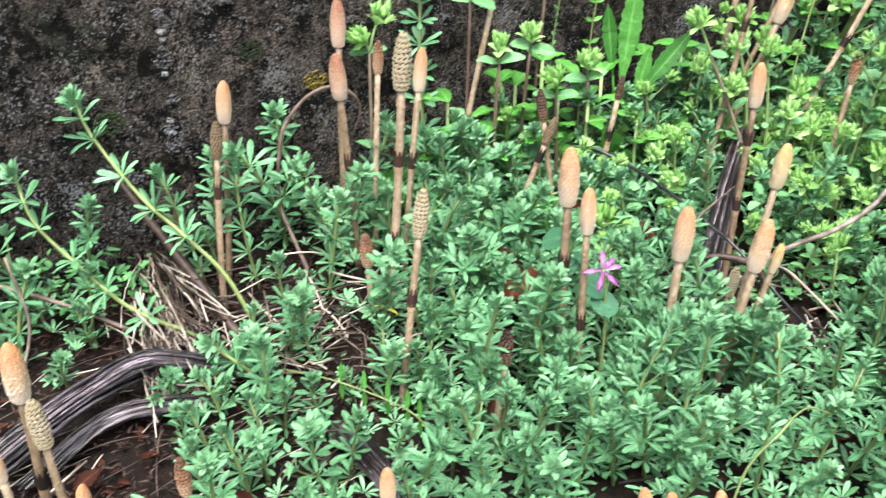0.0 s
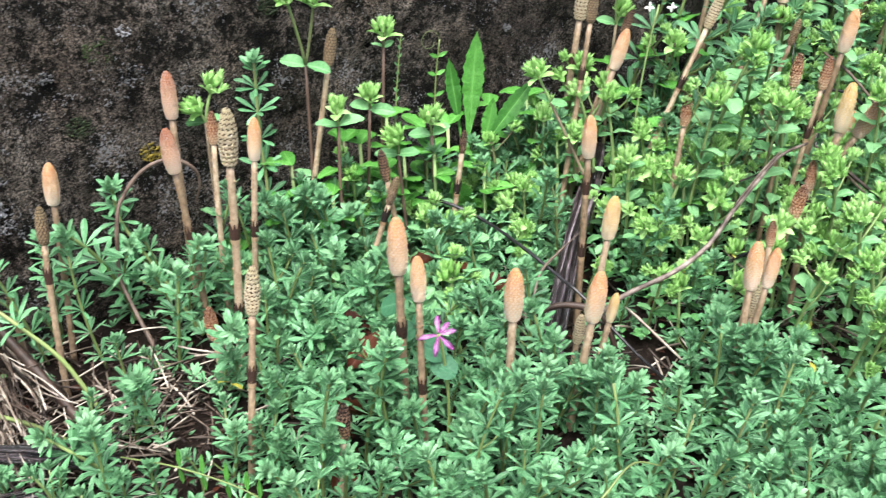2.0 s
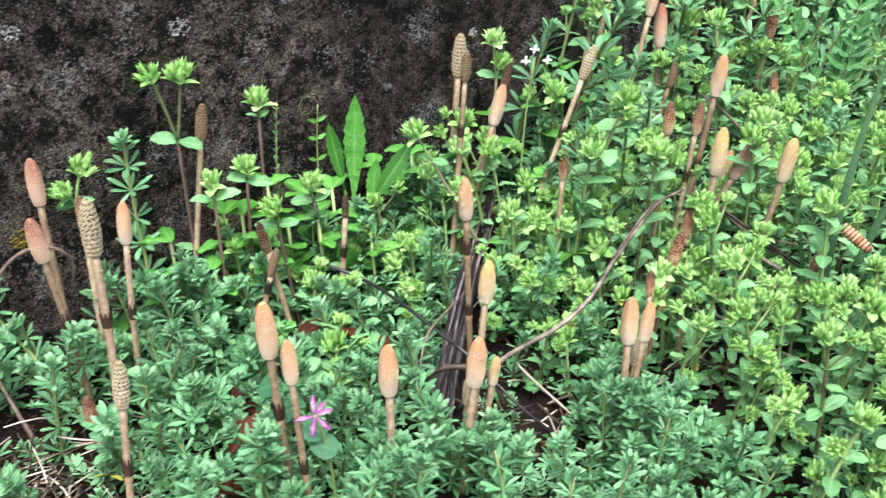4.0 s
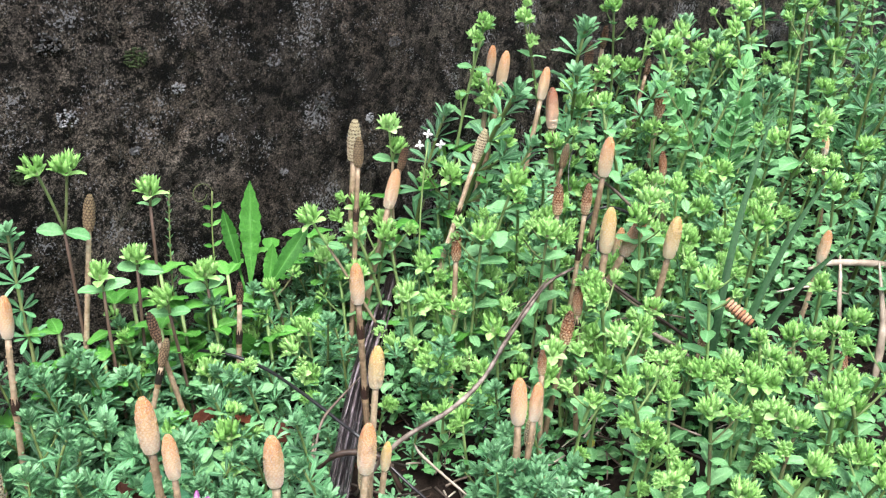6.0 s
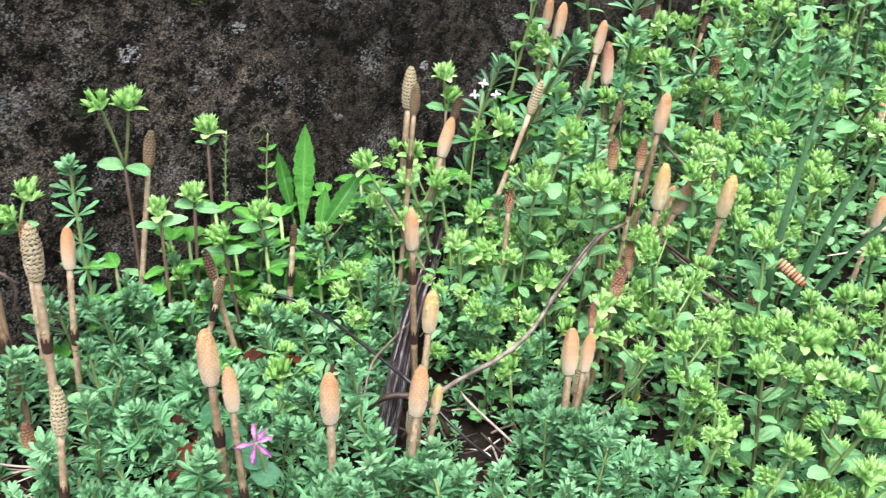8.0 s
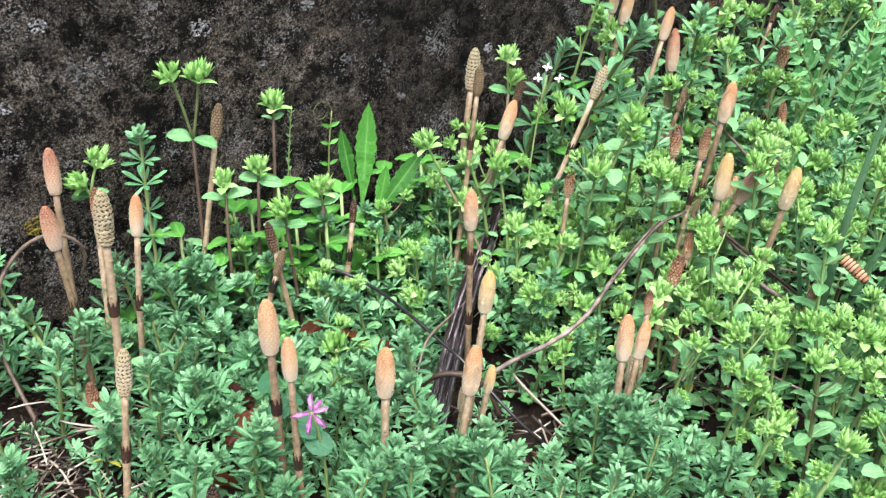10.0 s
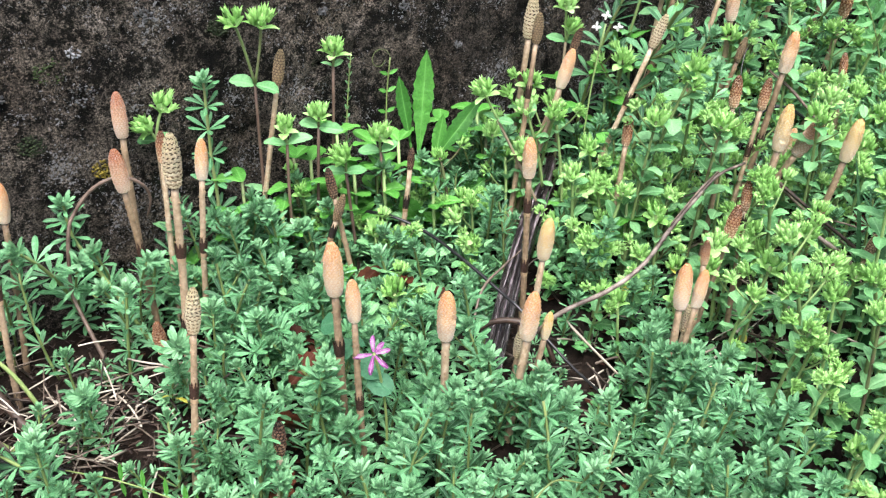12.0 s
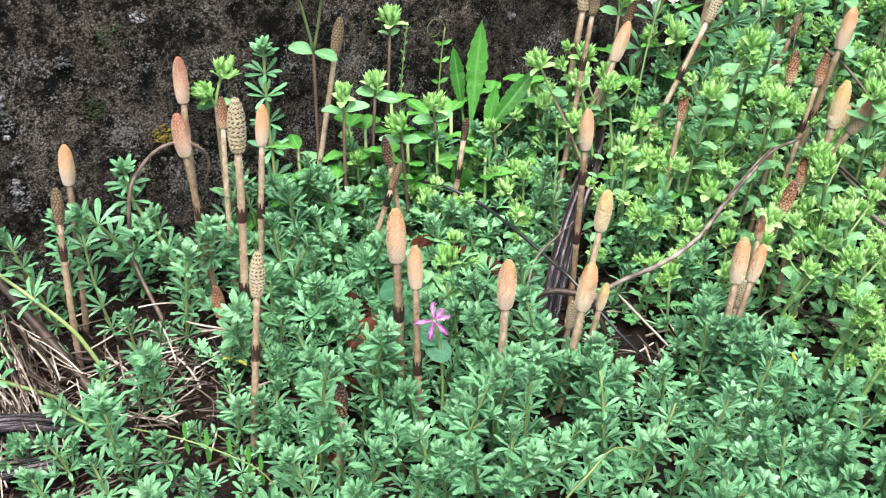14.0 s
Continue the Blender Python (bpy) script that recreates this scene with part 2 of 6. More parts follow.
MOSS = plain_mat("dark_moss", ((0.35, (0.008, 0.014, 0.004)), (0.7, (0.03, 0.05, 0.012))), 300.0, 0.8)
CONES = {
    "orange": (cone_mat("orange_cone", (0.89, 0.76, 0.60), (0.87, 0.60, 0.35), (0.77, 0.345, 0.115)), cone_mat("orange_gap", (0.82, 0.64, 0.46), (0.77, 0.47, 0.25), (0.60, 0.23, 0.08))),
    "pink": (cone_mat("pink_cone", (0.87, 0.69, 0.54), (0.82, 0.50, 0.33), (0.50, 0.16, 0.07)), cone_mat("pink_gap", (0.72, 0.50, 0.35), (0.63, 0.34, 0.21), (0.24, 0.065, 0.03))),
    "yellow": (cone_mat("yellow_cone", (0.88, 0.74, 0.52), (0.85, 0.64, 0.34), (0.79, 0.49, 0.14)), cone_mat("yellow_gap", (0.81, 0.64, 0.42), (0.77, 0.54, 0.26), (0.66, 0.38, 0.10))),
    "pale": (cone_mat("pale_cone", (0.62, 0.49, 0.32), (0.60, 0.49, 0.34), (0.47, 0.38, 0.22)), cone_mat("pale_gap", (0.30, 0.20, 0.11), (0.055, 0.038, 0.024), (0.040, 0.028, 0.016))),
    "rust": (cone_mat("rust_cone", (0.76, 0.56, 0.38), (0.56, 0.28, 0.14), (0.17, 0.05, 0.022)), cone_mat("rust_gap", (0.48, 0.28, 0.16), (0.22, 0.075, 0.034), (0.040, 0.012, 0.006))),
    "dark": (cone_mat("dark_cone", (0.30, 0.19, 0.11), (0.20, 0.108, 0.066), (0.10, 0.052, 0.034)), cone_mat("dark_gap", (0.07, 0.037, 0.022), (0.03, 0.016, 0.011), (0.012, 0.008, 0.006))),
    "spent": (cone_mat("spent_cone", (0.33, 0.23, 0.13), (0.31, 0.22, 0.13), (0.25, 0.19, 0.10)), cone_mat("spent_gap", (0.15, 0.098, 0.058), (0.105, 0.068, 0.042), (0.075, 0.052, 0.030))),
}


# ---- building tools ----
def ground_z(x, y):
    yy = min(max(y, -0.4), 0.2)
    return -0.005 + 0.2 * yy + 0.06 * min(max(0.0, x - 0.15), 0.9)


leaf_rnd = random.Random(404)


class Build:
    """Collects vertices and faces, with a material slot for each face."""

    def __init__(self):
        self.v, self.f, self.s, self.r = [], [], [], []

    def tube(self, pts, radii, sides=6, slot=0, cap=True, ridge=0.0):
        pts = [Vector(p) for p in pts]
        if isinstance(radii, (int, float)):
            radii = [radii] * len(pts)
        start = len(self.v)
        side = None
        for i, p in enumerate(pts):
            d = (pts[min(i + 1, len(pts) - 1)] - pts[max(i - 1, 0)]).normalized()
            if side is None:
                side = d.orthogonal().normalized()
            side = (side - d * side.dot(d)).normalized()
            other = d.cross(side)
            for k in range(sides):
                a = 2 * math.pi * k / sides
                r = radii[i] * (1 + (ridge if k % 2 else -ridge))
                self.v.append(p + (side * math.cos(a) + other * math.sin(a)) * r)
        for i in range(len(pts) - 1):
            for k in range(sides):
                a, b = start + i * sides + k, start + i * sides + (k + 1) % sides
                self.f.append((a, b, b + sides, a + sides))
                self.s.append(slot)
        if cap:
            self.f.append(tuple(range(start + sides - 1, start - 1, -1)))
            self.f.append(tuple(range(start + (len(pts) - 1) * sides, start + len(pts) * sides)))
            self.s += [slot, slot]

    def leaf(self, base, way, up, length, width, shape, bend=0.0, fold=0.15, segs=4, slot=0, teeth=0.0, twist=0.0):
        """A blade from base along way; shape(s) is its half width, 0 to 1, along the midrib."""
        base, way, up = Vector(base), Vector(way).normalized(), Vector(up)
        side = way.cross(up)
        side = side.normalized() if side.length > 1e-6 else way.orthogonal().normalized()
        nor = side.cross(way).normalized()
        start = len(self.v)
        self.r += [0.0] * (start - len(self.r)) + [0.0, 1.0, 0.0] * (segs + 1)
        wave = length * (0.040 if segs > 7 else 0.022) if segs > 4 else 0.0
        for i in range(segs + 1):
            s = 1 - (1 - i / segs) ** 1.45 if segs < 12 else i / segs
            lo, hi = leaf_rnd.uniform(-wave, wave), leaf_rnd.uniform(-wave, wave)
            mid = base + way * (length * s * (1 - 0.25 * abs(bend) * s)) + nor * (length * bend * s * s)
            w = width * 0.5 * shape(s)
            if teeth and 0 < i < segs:
                w *= 1 + (teeth if i % 2 else -teeth)
            sd = side * math.cos(twist * s) + nor * math.sin(twist * s)
            if segs > 4:
                w *= leaf_rnd.uniform(0.93, 1.07)
            self.v += [mid - sd * w + nor * (fold * w + lo), mid, mid + sd * w + nor * (fold * w + hi)]
        for i in range(segs):
            a = start + 3 * i
            self.f += [(a, a + 1, a + 4, a + 3), (a + 1, a + 2, a + 5, a + 4)]
            self.s += [slot, slot]

    def blob(self, c, r, squash=1.0, slot=0, rnd=None):
        """A small uneven lump."""
        start = len(self.v)
        n, rings = 6, 3
        for i in range(1, rings + 1):
            a = math.pi * i / (rings + 1)
            for k in range(n):
                b = 2 * math.pi * (k + 0.5 * (i % 2)) / n
                q = r * (rnd.uniform(0.75, 1.2) if rnd else 1)
                self.v.append(Vector(c) + Vector((math.sin(a) * math.cos(b) * q, math.sin(a) * math.sin(b) * q, math.cos(a) * q * squash)))
        self.v += [Vector(c) + Vector((0, 0, r * squash)), Vector(c) - Vector((0, 0, r * squash))]
        t, u = len(self.v) - 2, len(self.v) - 1
        for k in range(n):
            self.f += [(t, start + k, start + (k + 1) % n), (u, start + (rings - 1) * n + (k + 1) % n, start + (rings - 1) * n + k)]
            self.s += [slot, slot]
            for i in range(rings - 1):
                a, b = start + i * n + k, start + i * n + (k + 1) % n
                self.f.append((a, a + n, b + n, b))
                self.s.append(slot)

    def mesh(self, name, mats):
        me = bpy.data.meshes.new(name)
        me.from_pydata([tuple(v) for v in self.v], [], self.f)
        for m in mats:
            me.materials.append(m)
        me.polygons.foreach_set("material_index", self.s)
        me.polygons.foreach_set("use_smooth", [True] * len(self.f))
        if self.r:
            rib = me.attributes.new("rib", "FLOAT", "POINT")
            rib.data.foreach_set("value", self.r + [0.0] * (len(self.v) - len(self.r)))
        me.update()
        return me


def part(name, data, parent, label="", m=None, kind=""):
    """One mesh object under a thing or under a part."""
    ob = new(name, data)
    ob.parent = parent
    if m is not None:
        ob.matrix_basis = m
    return tagged(ob, label, kind=kind)


def root(name, at, label, category, group="", kind=""):
    ob = new(name)
    ob.empty_display_size = 0.01
    ob.matrix_basis = Matrix.Translation(at)
    return tagged(ob, label, category, group, kind)


def upright(way, spin=0.0):
    """A turn that lays local z along way."""
    return Vector(way).to_track_quat("Z", "Y").to_matrix().to_4x4() @ Matrix.Rotation(spin, 4, "Z")


def oval(s):
    return math.sin(math.pi * min(1, max(0, s)) ** 0.85) ** 0.8 if 0 < s < 1 else 0.06


def spoon(s):
    """Widest towards the tip, with a short point."""
    return 0.12 + 0.88 * math.sin(math.pi * (0.5 * min(s / 0.68, 1))) ** 1.4 if s < 0.68 else max(0.10, math.cos(math.pi * 0.5 * (s - 0.68) / 0.32) ** 0.45)


def blunt(s):
    """A rounded ear shape, widest past the middle."""
    return max(0.20, (1 - abs(2 * s ** 1.1 - 1) ** 2.4) ** 0.7)


def lance(s):
    return max(0.03, (1 - s) ** 0.7 * min(1, 0.35 + 2.2 * s))


def bez(a, b, c, n=10):
    a, b, c = Vector(a), Vector(b), Vector(c)
    return [a * (1 - t) ** 2 + b * 2 * t * (1 - t) + c * t * t for t in (i / n for i in range(n + 1))]


def smooth_line(pts, n=6):
    """Points on a smooth curve through pts."""
    pts = [Vector(p) for p in pts]
    ext = [pts[0] * 2 - pts[1], *pts, pts[-1] * 2 - pts[-2]]
    out = []
    for i in range(1, len(ext) - 2):
        p0, p1, p2, p3 = ext[i - 1 : i + 3]
        for k in range(n):
            t = k / n
            out.append(0.5 * ((2 * p1) + (p2 - p0) * t + (2 * p0 - 5 * p1 + 4 * p2 - p3) * t * t + (3 * p1 - p0 - 3 * p2 + p3) * t ** 3))
    return out + [pts[-1]]


def value_noise(x, y, cell, seed):
    """Smooth noise on arrays, 0 to 1, with features of about one cell."""
    r = np.random.RandomState(seed).rand(97, 89)
    u, v = x / cell, y / cell
    i, j = np.floor(u).astype(int), np.floor(v).astype(int)
    a, b = u - i, v - j
    a, b = a * a * (3 - 2 * a), b * b * (3 - 2 * b)
    p = lambda di, dj: r[(i + di) % 97, (j + dj) % 89]
    return (p(0, 0) * (1 - a) + p(1, 0) * a) * (1 - b) + (p(0, 1) * (1 - a) + p(1, 1) * a) * b


def steps(*runs):
    """Grid lines: runs of (from, to, step)."""
    out = []
    for lo, hi, st in runs:
        n = max(1, round((hi - lo) / st))
        out += [lo + (hi - lo) * i / n for i in range(n)]
    return np.array(out + [runs[-1][1]])


# ---- ground and wall ----
def build_ground():
    xs = steps((-60, -4, 8), (-4, -0.6, 0.2), (-0.6, 1.3, 0.007), (1.3, 5, 0.2), (5, 60, 8))
    ys = steps((-60, -4, 8), (-4, -0.6, 0.2), (-0.6, 0.215, 0.007), (0.215, 4, 0.4), (4, 60, 8))
    x, y = np.meshgrid(xs, ys, indexing="ij")
    z = -0.005 + 0.2 * np.clip(y, -0.4, 0.2) + 0.06 * np.clip(x - 0.15, 0, 0.9)
    z = z - 0.008 + 0.010 * value_noise(x + 70, y + 70, 0.05, 3) + 0.006 * value_noise(x + 70, y + 70, 0.018, 4)
    n, m = x.shape
    idx = np.arange(n * m).reshape(n, m)
    faces = np.stack([idx[:-1, :-1], idx[1:, :-1], idx[1:, 1:], idx[:-1, 1:]], -1).reshape(-1, 4)
    me = bpy.data.meshes.new("ground")
    me.from_pydata(np.stack([x, y, z], -1).reshape(-1, 3).tolist(), [], faces.tolist())
    me.materials.append(SOIL)
    me.polygons.foreach_set("use_smooth", [True] * len(me.polygons))
    tagged(new("ground", me), "damp dark brown soil under dense spring weeds", "ground", kind="structure")


WALL_Y = 0.201


def build_wall():
    xs = steps((-4, -0.5, 0.25), (-0.5, 1.1, 0.0035), (1.1, 5, 0.25))
    zs = steps((-0.15, 0.0, 0.03), (0.0, 0.42, 0.0035), (0.42, 1.1, 0.05))
    x, z = np.meshgrid(xs, zs, indexing="ij")
    d = 0.0022 * value_noise(x + 50, z + 50, 0.045, 7) + 0.0014 * value_noise(x + 50, z + 50, 0.014, 8) + 0.0018 * value_noise(x + 50, z + 50, 0.0065, 9)
    pits = value_noise(x + 50, z + 50, 0.011, 12) * value_noise(x + 50, z + 50, 0.031, 13)
    d = d - 0.004 * np.clip(pits - 0.45, 0, 0.3) / 0.3
    # a worn vertical groove
    d = d - 0.004 * np.exp(-((x + 0.171 + 0.006 * value_noise(x + 50, z + 50, 0.03, 14)) / 0.0035) ** 2)
    y = WALL_Y + 0.003 - d
    n, m = x.shape
    idx = np.arange(n * m).reshape(n, m)
    faces = np.stack([idx[:-1, :-1], idx[1:, :-1], idx[1:, 1:], idx[:-1, 1:]], -1).reshape(-1, 4).tolist()
    verts = np.stack([x, y, z], -1).reshape(-1, 3).tolist()
    k = len(verts)
    verts += [(-4, 0.42, 1.1), (5, 0.42, 1.1), (5, 0.42, -0.15), (-4, 0.42, -0.15)]
    top = [int(i) for i in idx[:, -1]]
    faces += [(k, k + 1, *reversed(top)), (k + 1, k, k + 3, k + 2), (k, *[int(i) for i in reversed(idx[0, :])], k + 3), (*[int(i) for i in idx[-1, :]], k + 1, k + 2)]
    me = bpy.data.meshes.new("wall_north")
    me.from_pydata(verts, [], faces)
    me.materials.append(WALL)
    me.polygons.foreach_set("use_smooth", [len(p.vertices) == 4 for p in me.polygons])
    tagged(new("wall_north", me), "dark weathered concrete wall, pitted and stained with lichen", "wall", kind="structure")


build_ground()
build_wall()


def lichen_patch(name, x, z, r, mat, label, n=26, seed=1):
    rnd = random.Random(seed)
    b = Build()
    for _ in range(n):
        a, q = rnd.uniform(0, 6.28), r * math.sqrt(rnd.random())
        s = rnd.uniform(0.0004, 0.0011)
        b.blob((q * math.cos(a), rnd.uniform(-0.0008, 0.0008), q * math.sin(a) * 0.8), s, 0.8, 0, rnd)
    ob = new(name, b.mesh(name, [mat]))
    ob.matrix_basis = Matrix.Translation((x, WALL_Y - 0.0003, z))
    return tagged(ob, label, name.split("_")[-1], "growths on the wall", "stuff")


lichen_patch("yellow_lichen", -0.072, 0.149, 0.0085, LICHEN, "crusty yellow lichen patch on the concrete wall", 170, 5)
for i, (x, z, r) in enumerate(((-0.173, 0.235, 0.004), (-0.171, 0.205, 0.004), (-0.172, 0.13, 0.005), (-0.13, 0.21, 0.005), (-0.05, 0.28, 0.006), (0.10, 0.235, 0.004), (0.31, 0.22, 0.005), (0.221, 0.282, 0.006), (0.056, 0.267, 0.008), (0.052, 0.318, 0.009), (0.264, 0.243, 0.010), (0.139, 0.274, 0.005), (0.22, 0.192, 0.004), (-0.079, 0.232, 0.005),
                               (-0.078, 0.203, 0.010), (-0.171, 0.175, 0.006), (-0.171, 0.119, 0.007), (-0.168, 0.150, 0.004), (-0.20, 0.10, 0.007), (-0.03, 0.25, 0.007), (0.17, 0.23, 0.005), (0.34, 0.28, 0.006), (-0.171, 0.194, 0.0022), (-0.1705, 0.189, 0.0016), (-0.171, 0.183, 0.0022), (-0.1715, 0.167, 0.0018), (-0.172, 0.136, 0.0022), (-0.1725, 0.129, 0.0025))):
    lichen_patch("grey_lichen", x, z, r, PALE_LICHEN, "pale grey crusty lichen on the concrete wall", 24 + int(r * 5000), 20 + i)
for i, (x, z, r) in enumerate(((-0.095, 0.222, 0.011), (-0.115, 0.175, 0.009), (0.02, 0.235, 0.008), (-0.21, 0.14, 0.010), (0.11, 0.30, 0.009))):
    lichen_patch("dark_moss", x, z, r, MOSS, "dark green moss cushion on the concrete wall", 150, 60 + i)


# ---- horsetails ----
def cone_mesh(kind, seed):
    """A spore cone of unit height and unit width: whorls of six-sided plates with gaps between them."""
    rnd = random.Random(seed)
    rows, cols = {"pale": (12, 10), "spent": (13, 10), "dark": (11, 9), "rust": (12, 10)}.get(kind, (21, 13))
    per, rows_n = 4, rows * 4
    cols_n = cols * per
    opened = {"pale": 0.15, "rust": 0.17, "dark": 0.20, "spent": 0.10}.get(kind, 0.085)
    b, vals = Build(), []
    ph = [rnd.uniform(-0.2, 0.2) for _ in range(rows + 2)]
    for i in range(rows_n + 1):
        s = i / rows_n
        # swells from the foot, then tapers to a rounded point
        prof = (0.70 + 0.30 * math.sin(math.pi * 0.5 * s / 0.36) ** 0.7) if s < 0.36 else max(0.0, 1 - ((s - 0.36) / 0.65) ** 2.7) ** 0.62
        if s > 0.985:
            prof = 0.06
        wob = rnd.uniform(0.97, 1.03)
        for k in range(cols_n):
            u = k / per + (0.5 if (i // per) % 2 else 0) + ph[i // per]
            du, dv = abs((u % 1) - 0.5) * 2, abs(((i / per) % 1) - 0.5) * 2
            e = max(du, dv * 0.86, (du + dv) * 0.70)
            h = 1 - max(0.0, min(1.0, (e - 0.35) / 0.6)) ** 1.5
            vals.append(h)
            r = 0.5 * prof * wob * (1 - opened + opened * h * rnd.uniform(0.7, 1.3)) * rnd.uniform(0.945, 1.055)
            a = 2 * math.pi * k / cols_n
            b.v.append(Vector((r * math.cos(a), r * math.sin(a), s + 0.01 * (h - 0.5))))
    for i in range(rows_n):
        for k in range(cols_n):
            q = (i * cols_n + k, i * cols_n + (k + 1) % cols_n, (i + 1) * cols_n + (k + 1) % cols_n, (i + 1) * cols_n + k)
            b.f.append(q)
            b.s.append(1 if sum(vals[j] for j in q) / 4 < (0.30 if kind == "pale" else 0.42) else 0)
    b.f += [tuple(range(cols_n - 1, -1, -1)), tuple(range(rows_n * cols_n, (rows_n + 1) * cols_n))]
    b.s += [1, 0]
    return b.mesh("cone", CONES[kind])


CONE_MESHES = {k: [cone_mesh(k, 11 + i) for i in range(2)] for k in CONES}


def sheath_mesh(seed):
    """A toothed collar round a node, its foot at z 0, for a stem of unit radius in x and y."""
    rnd = random.Random(seed)
    b, n, per = Build(), 9, 4
    cols = n * per
    hs = [rnd.uniform(0.85, 1.15) for _ in range(n)]
    levels = (0.0, 0.003, 0.006, 0.0085)
    for j, z in enumerate(levels):
        for k in range(cols):
            a = 2 * math.pi * k / cols
            r = 1.06 + 0.30 * (z / 0.0085) + (0.05 if k % per in (1, 2) else 0)
            b.v.append(Vector((r * math.cos(a), r * math.sin(a), z)))
    for k in range(cols):
        a = 2 * math.pi * k / cols
        t = (0.4, 1.0, 0.9, 0.35)[k % per] * hs[k // per]
        b.v.append(Vector(((1.30 + 0.22 * t) * math.cos(a), (1.30 + 0.22 * t) * math.sin(a), 0.0085 + 0.0065 * t)))
    for j in range(4):
        for k in range(cols):
            a, c = j * cols + k, j * cols + (k + 1) % cols
            b.f.append((a, c, c + cols, a + cols))
            b.s.append(0 if j < 1 else 1)
    return b.mesh("sheath", [SHEATH, TEETH])


SHEATHS = [sheath_mesh(s) for s in (3, 4, 5)]
LOOKS = {
    "orange": "pale orange horsetail shoot with a closed spore cone",
    "pink": "pinkish horsetail shoot with a red-tipped spore cone",
    "yellow": "yellowish horsetail shoot with a smooth unopened spore cone",
    "pale": "horsetail shoot with a dark-netted cream cone",
    "rust": "horsetail shoot with a rust-brown open spore cone",
    "dark": "horsetail shoot with a dark brown withered cone",
    "spent": "brown horsetail shoot with a dull spent cone",
}
hrnd = random.Random(77)


SHOOTS = []


def horsetail(kind, tip, base, cone_len, collars, wide=0.345):
    tip, base = Vector(tip), Vector(base)
    base.y = min(base.y, 0.19)
    base.z = ground_z(base.x, base.y) - 0.004
    way = (tip - base).normalized()
    thing = root("horsetail", base, LOOKS[kind] + ("" if base.y < 0.13 else " by the wall"), "horsetail", "horsetail shoots")
    size = max(0.85, min(1.25, cone_len / 0.030))
    r = 0.00225 * size
    foot = tip - way * cone_len
    SHOOTS.append(foot)
    length = (foot - base).length
    bow = way.orthogonal().normalized() * hrnd.uniform(-0.012, 0.012) * length / 0.1
    line = [p - base for p in bez(base, (base + foot) / 2 + bow * 0.35, foot, 12)]
    b = Build()
    b.tube(line, [r * (1.12 - 0.18 * i / 12) * hrnd.uniform(0.96, 1.04) for i in range(13)], 12, 0, True, 0.045)
    # tiny pale swellings along the ribs
    for _ in range(int(length * 550)):
        i = hrnd.uniform(2, 11.8)
        p = line[int(i)].lerp(line[min(12, int(i) + 1)], i % 1)
        a = hrnd.uniform(0, 6.28)
        o = way.orthogonal().normalized()
        b.blob(p + (o * math.cos(a) + way.cross(o) * math.sin(a)) * r * 1.02, hrnd.uniform(0.0003, 0.00065), 1.2, 1)
    stem = part("stem", b.mesh("stem", [STEM, SHEATH]), thing)
    w = cone_len * wide * hrnd.uniform(0.93, 1.07)
    lean = (line[-1] - line[-3]).normalized().lerp(way, 0.5)
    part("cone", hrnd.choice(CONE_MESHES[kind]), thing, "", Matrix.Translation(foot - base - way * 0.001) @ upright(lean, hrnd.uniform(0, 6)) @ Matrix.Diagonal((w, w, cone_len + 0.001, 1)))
    total = (tip - base).length
    for d in collars:
        f = max(0.02, min(0.98, 1 - (d - cone_len) / length)) * 12
        p = line[int(f)].lerp(line[min(12, int(f) + 1)], f % 1)
        part("sheath", hrnd.choice(SHEATHS), stem, "dark toothed sheath", Matrix.Translation(p - way * 0.008) @ upright(way, hrnd.uniform(0, 6)) @ Matrix.Diagonal((r, r, 1.0, 1)))
    return thing


horsetail("orange", (-0.143, 0.168, 0.169), (-0.153, 0.169, 0.029), 0.0266, [])
horsetail("spent", (-0.158, 0.136, 0.156), (-0.165, 0.137, 0.022), 0.0230, [0.045])
horsetail("pink", (-0.060, 0.186, 0.207), (-0.060, 0.186, 0.032), 0.0310, [])
horsetail("pink", (-0.074, 0.155, 0.181), (-0.064, 0.153, 0.026), 0.0294, [0.077])
horsetail("rust", (-0.041, 0.164, 0.183), (-0.045, 0.165, 0.028), 0.0216, [])
horsetail("pale", (-0.054, 0.095, 0.208), (-0.065, 0.099, 0.015), 0.0345, [0.08, 0.136])
horsetail("orange", (-0.024, 0.134, 0.184), (-0.035, 0.139, 0.023), 0.0273, [0.077])
horsetail("pale", (-0.071, 0.034, 0.138), (-0.088, 0.029, 0.001), 0.0284, [0.068])
horsetail("rust", (-0.076, 0.109, 0.076), (-0.073, 0.109, 0.017), 0.0241, [])
horsetail("orange", (-0.001, -0.003, 0.164), (0.002, -0.004, -0.006), 0.0336, [0.072])
horsetail("orange", (0.004, -0.016, 0.144), (0.008, -0.018, -0.009), 0.0264, [0.084])
horsetail("orange", (0.052, -0.042, 0.135), (0.049, -0.039, -0.013), 0.0323, [])
horsetail("orange", (0.120, -0.038, 0.110), (0.110, -0.029, -0.011), 0.0339, [])
horsetail("yellow", (0.133, -0.039, 0.092), (0.121, -0.028, -0.011), 0.0201, [])
horsetail("yellow", (0.143, -0.020, 0.147), (0.132, -0.009, -0.007), 0.0279, [])
horsetail("orange", (0.174, 0.042, 0.175), (0.174, 0.042, 0.005), 0.0292, [0.053, 0.102])
horsetail("dark", (0.134, 0.131, 0.145), (0.121, 0.139, 0.023), 0.0174, [0.046])
horsetail("dark", (0.061, 0.126, 0.147), (0.081, 0.116, 0.018), 0.0226, [])
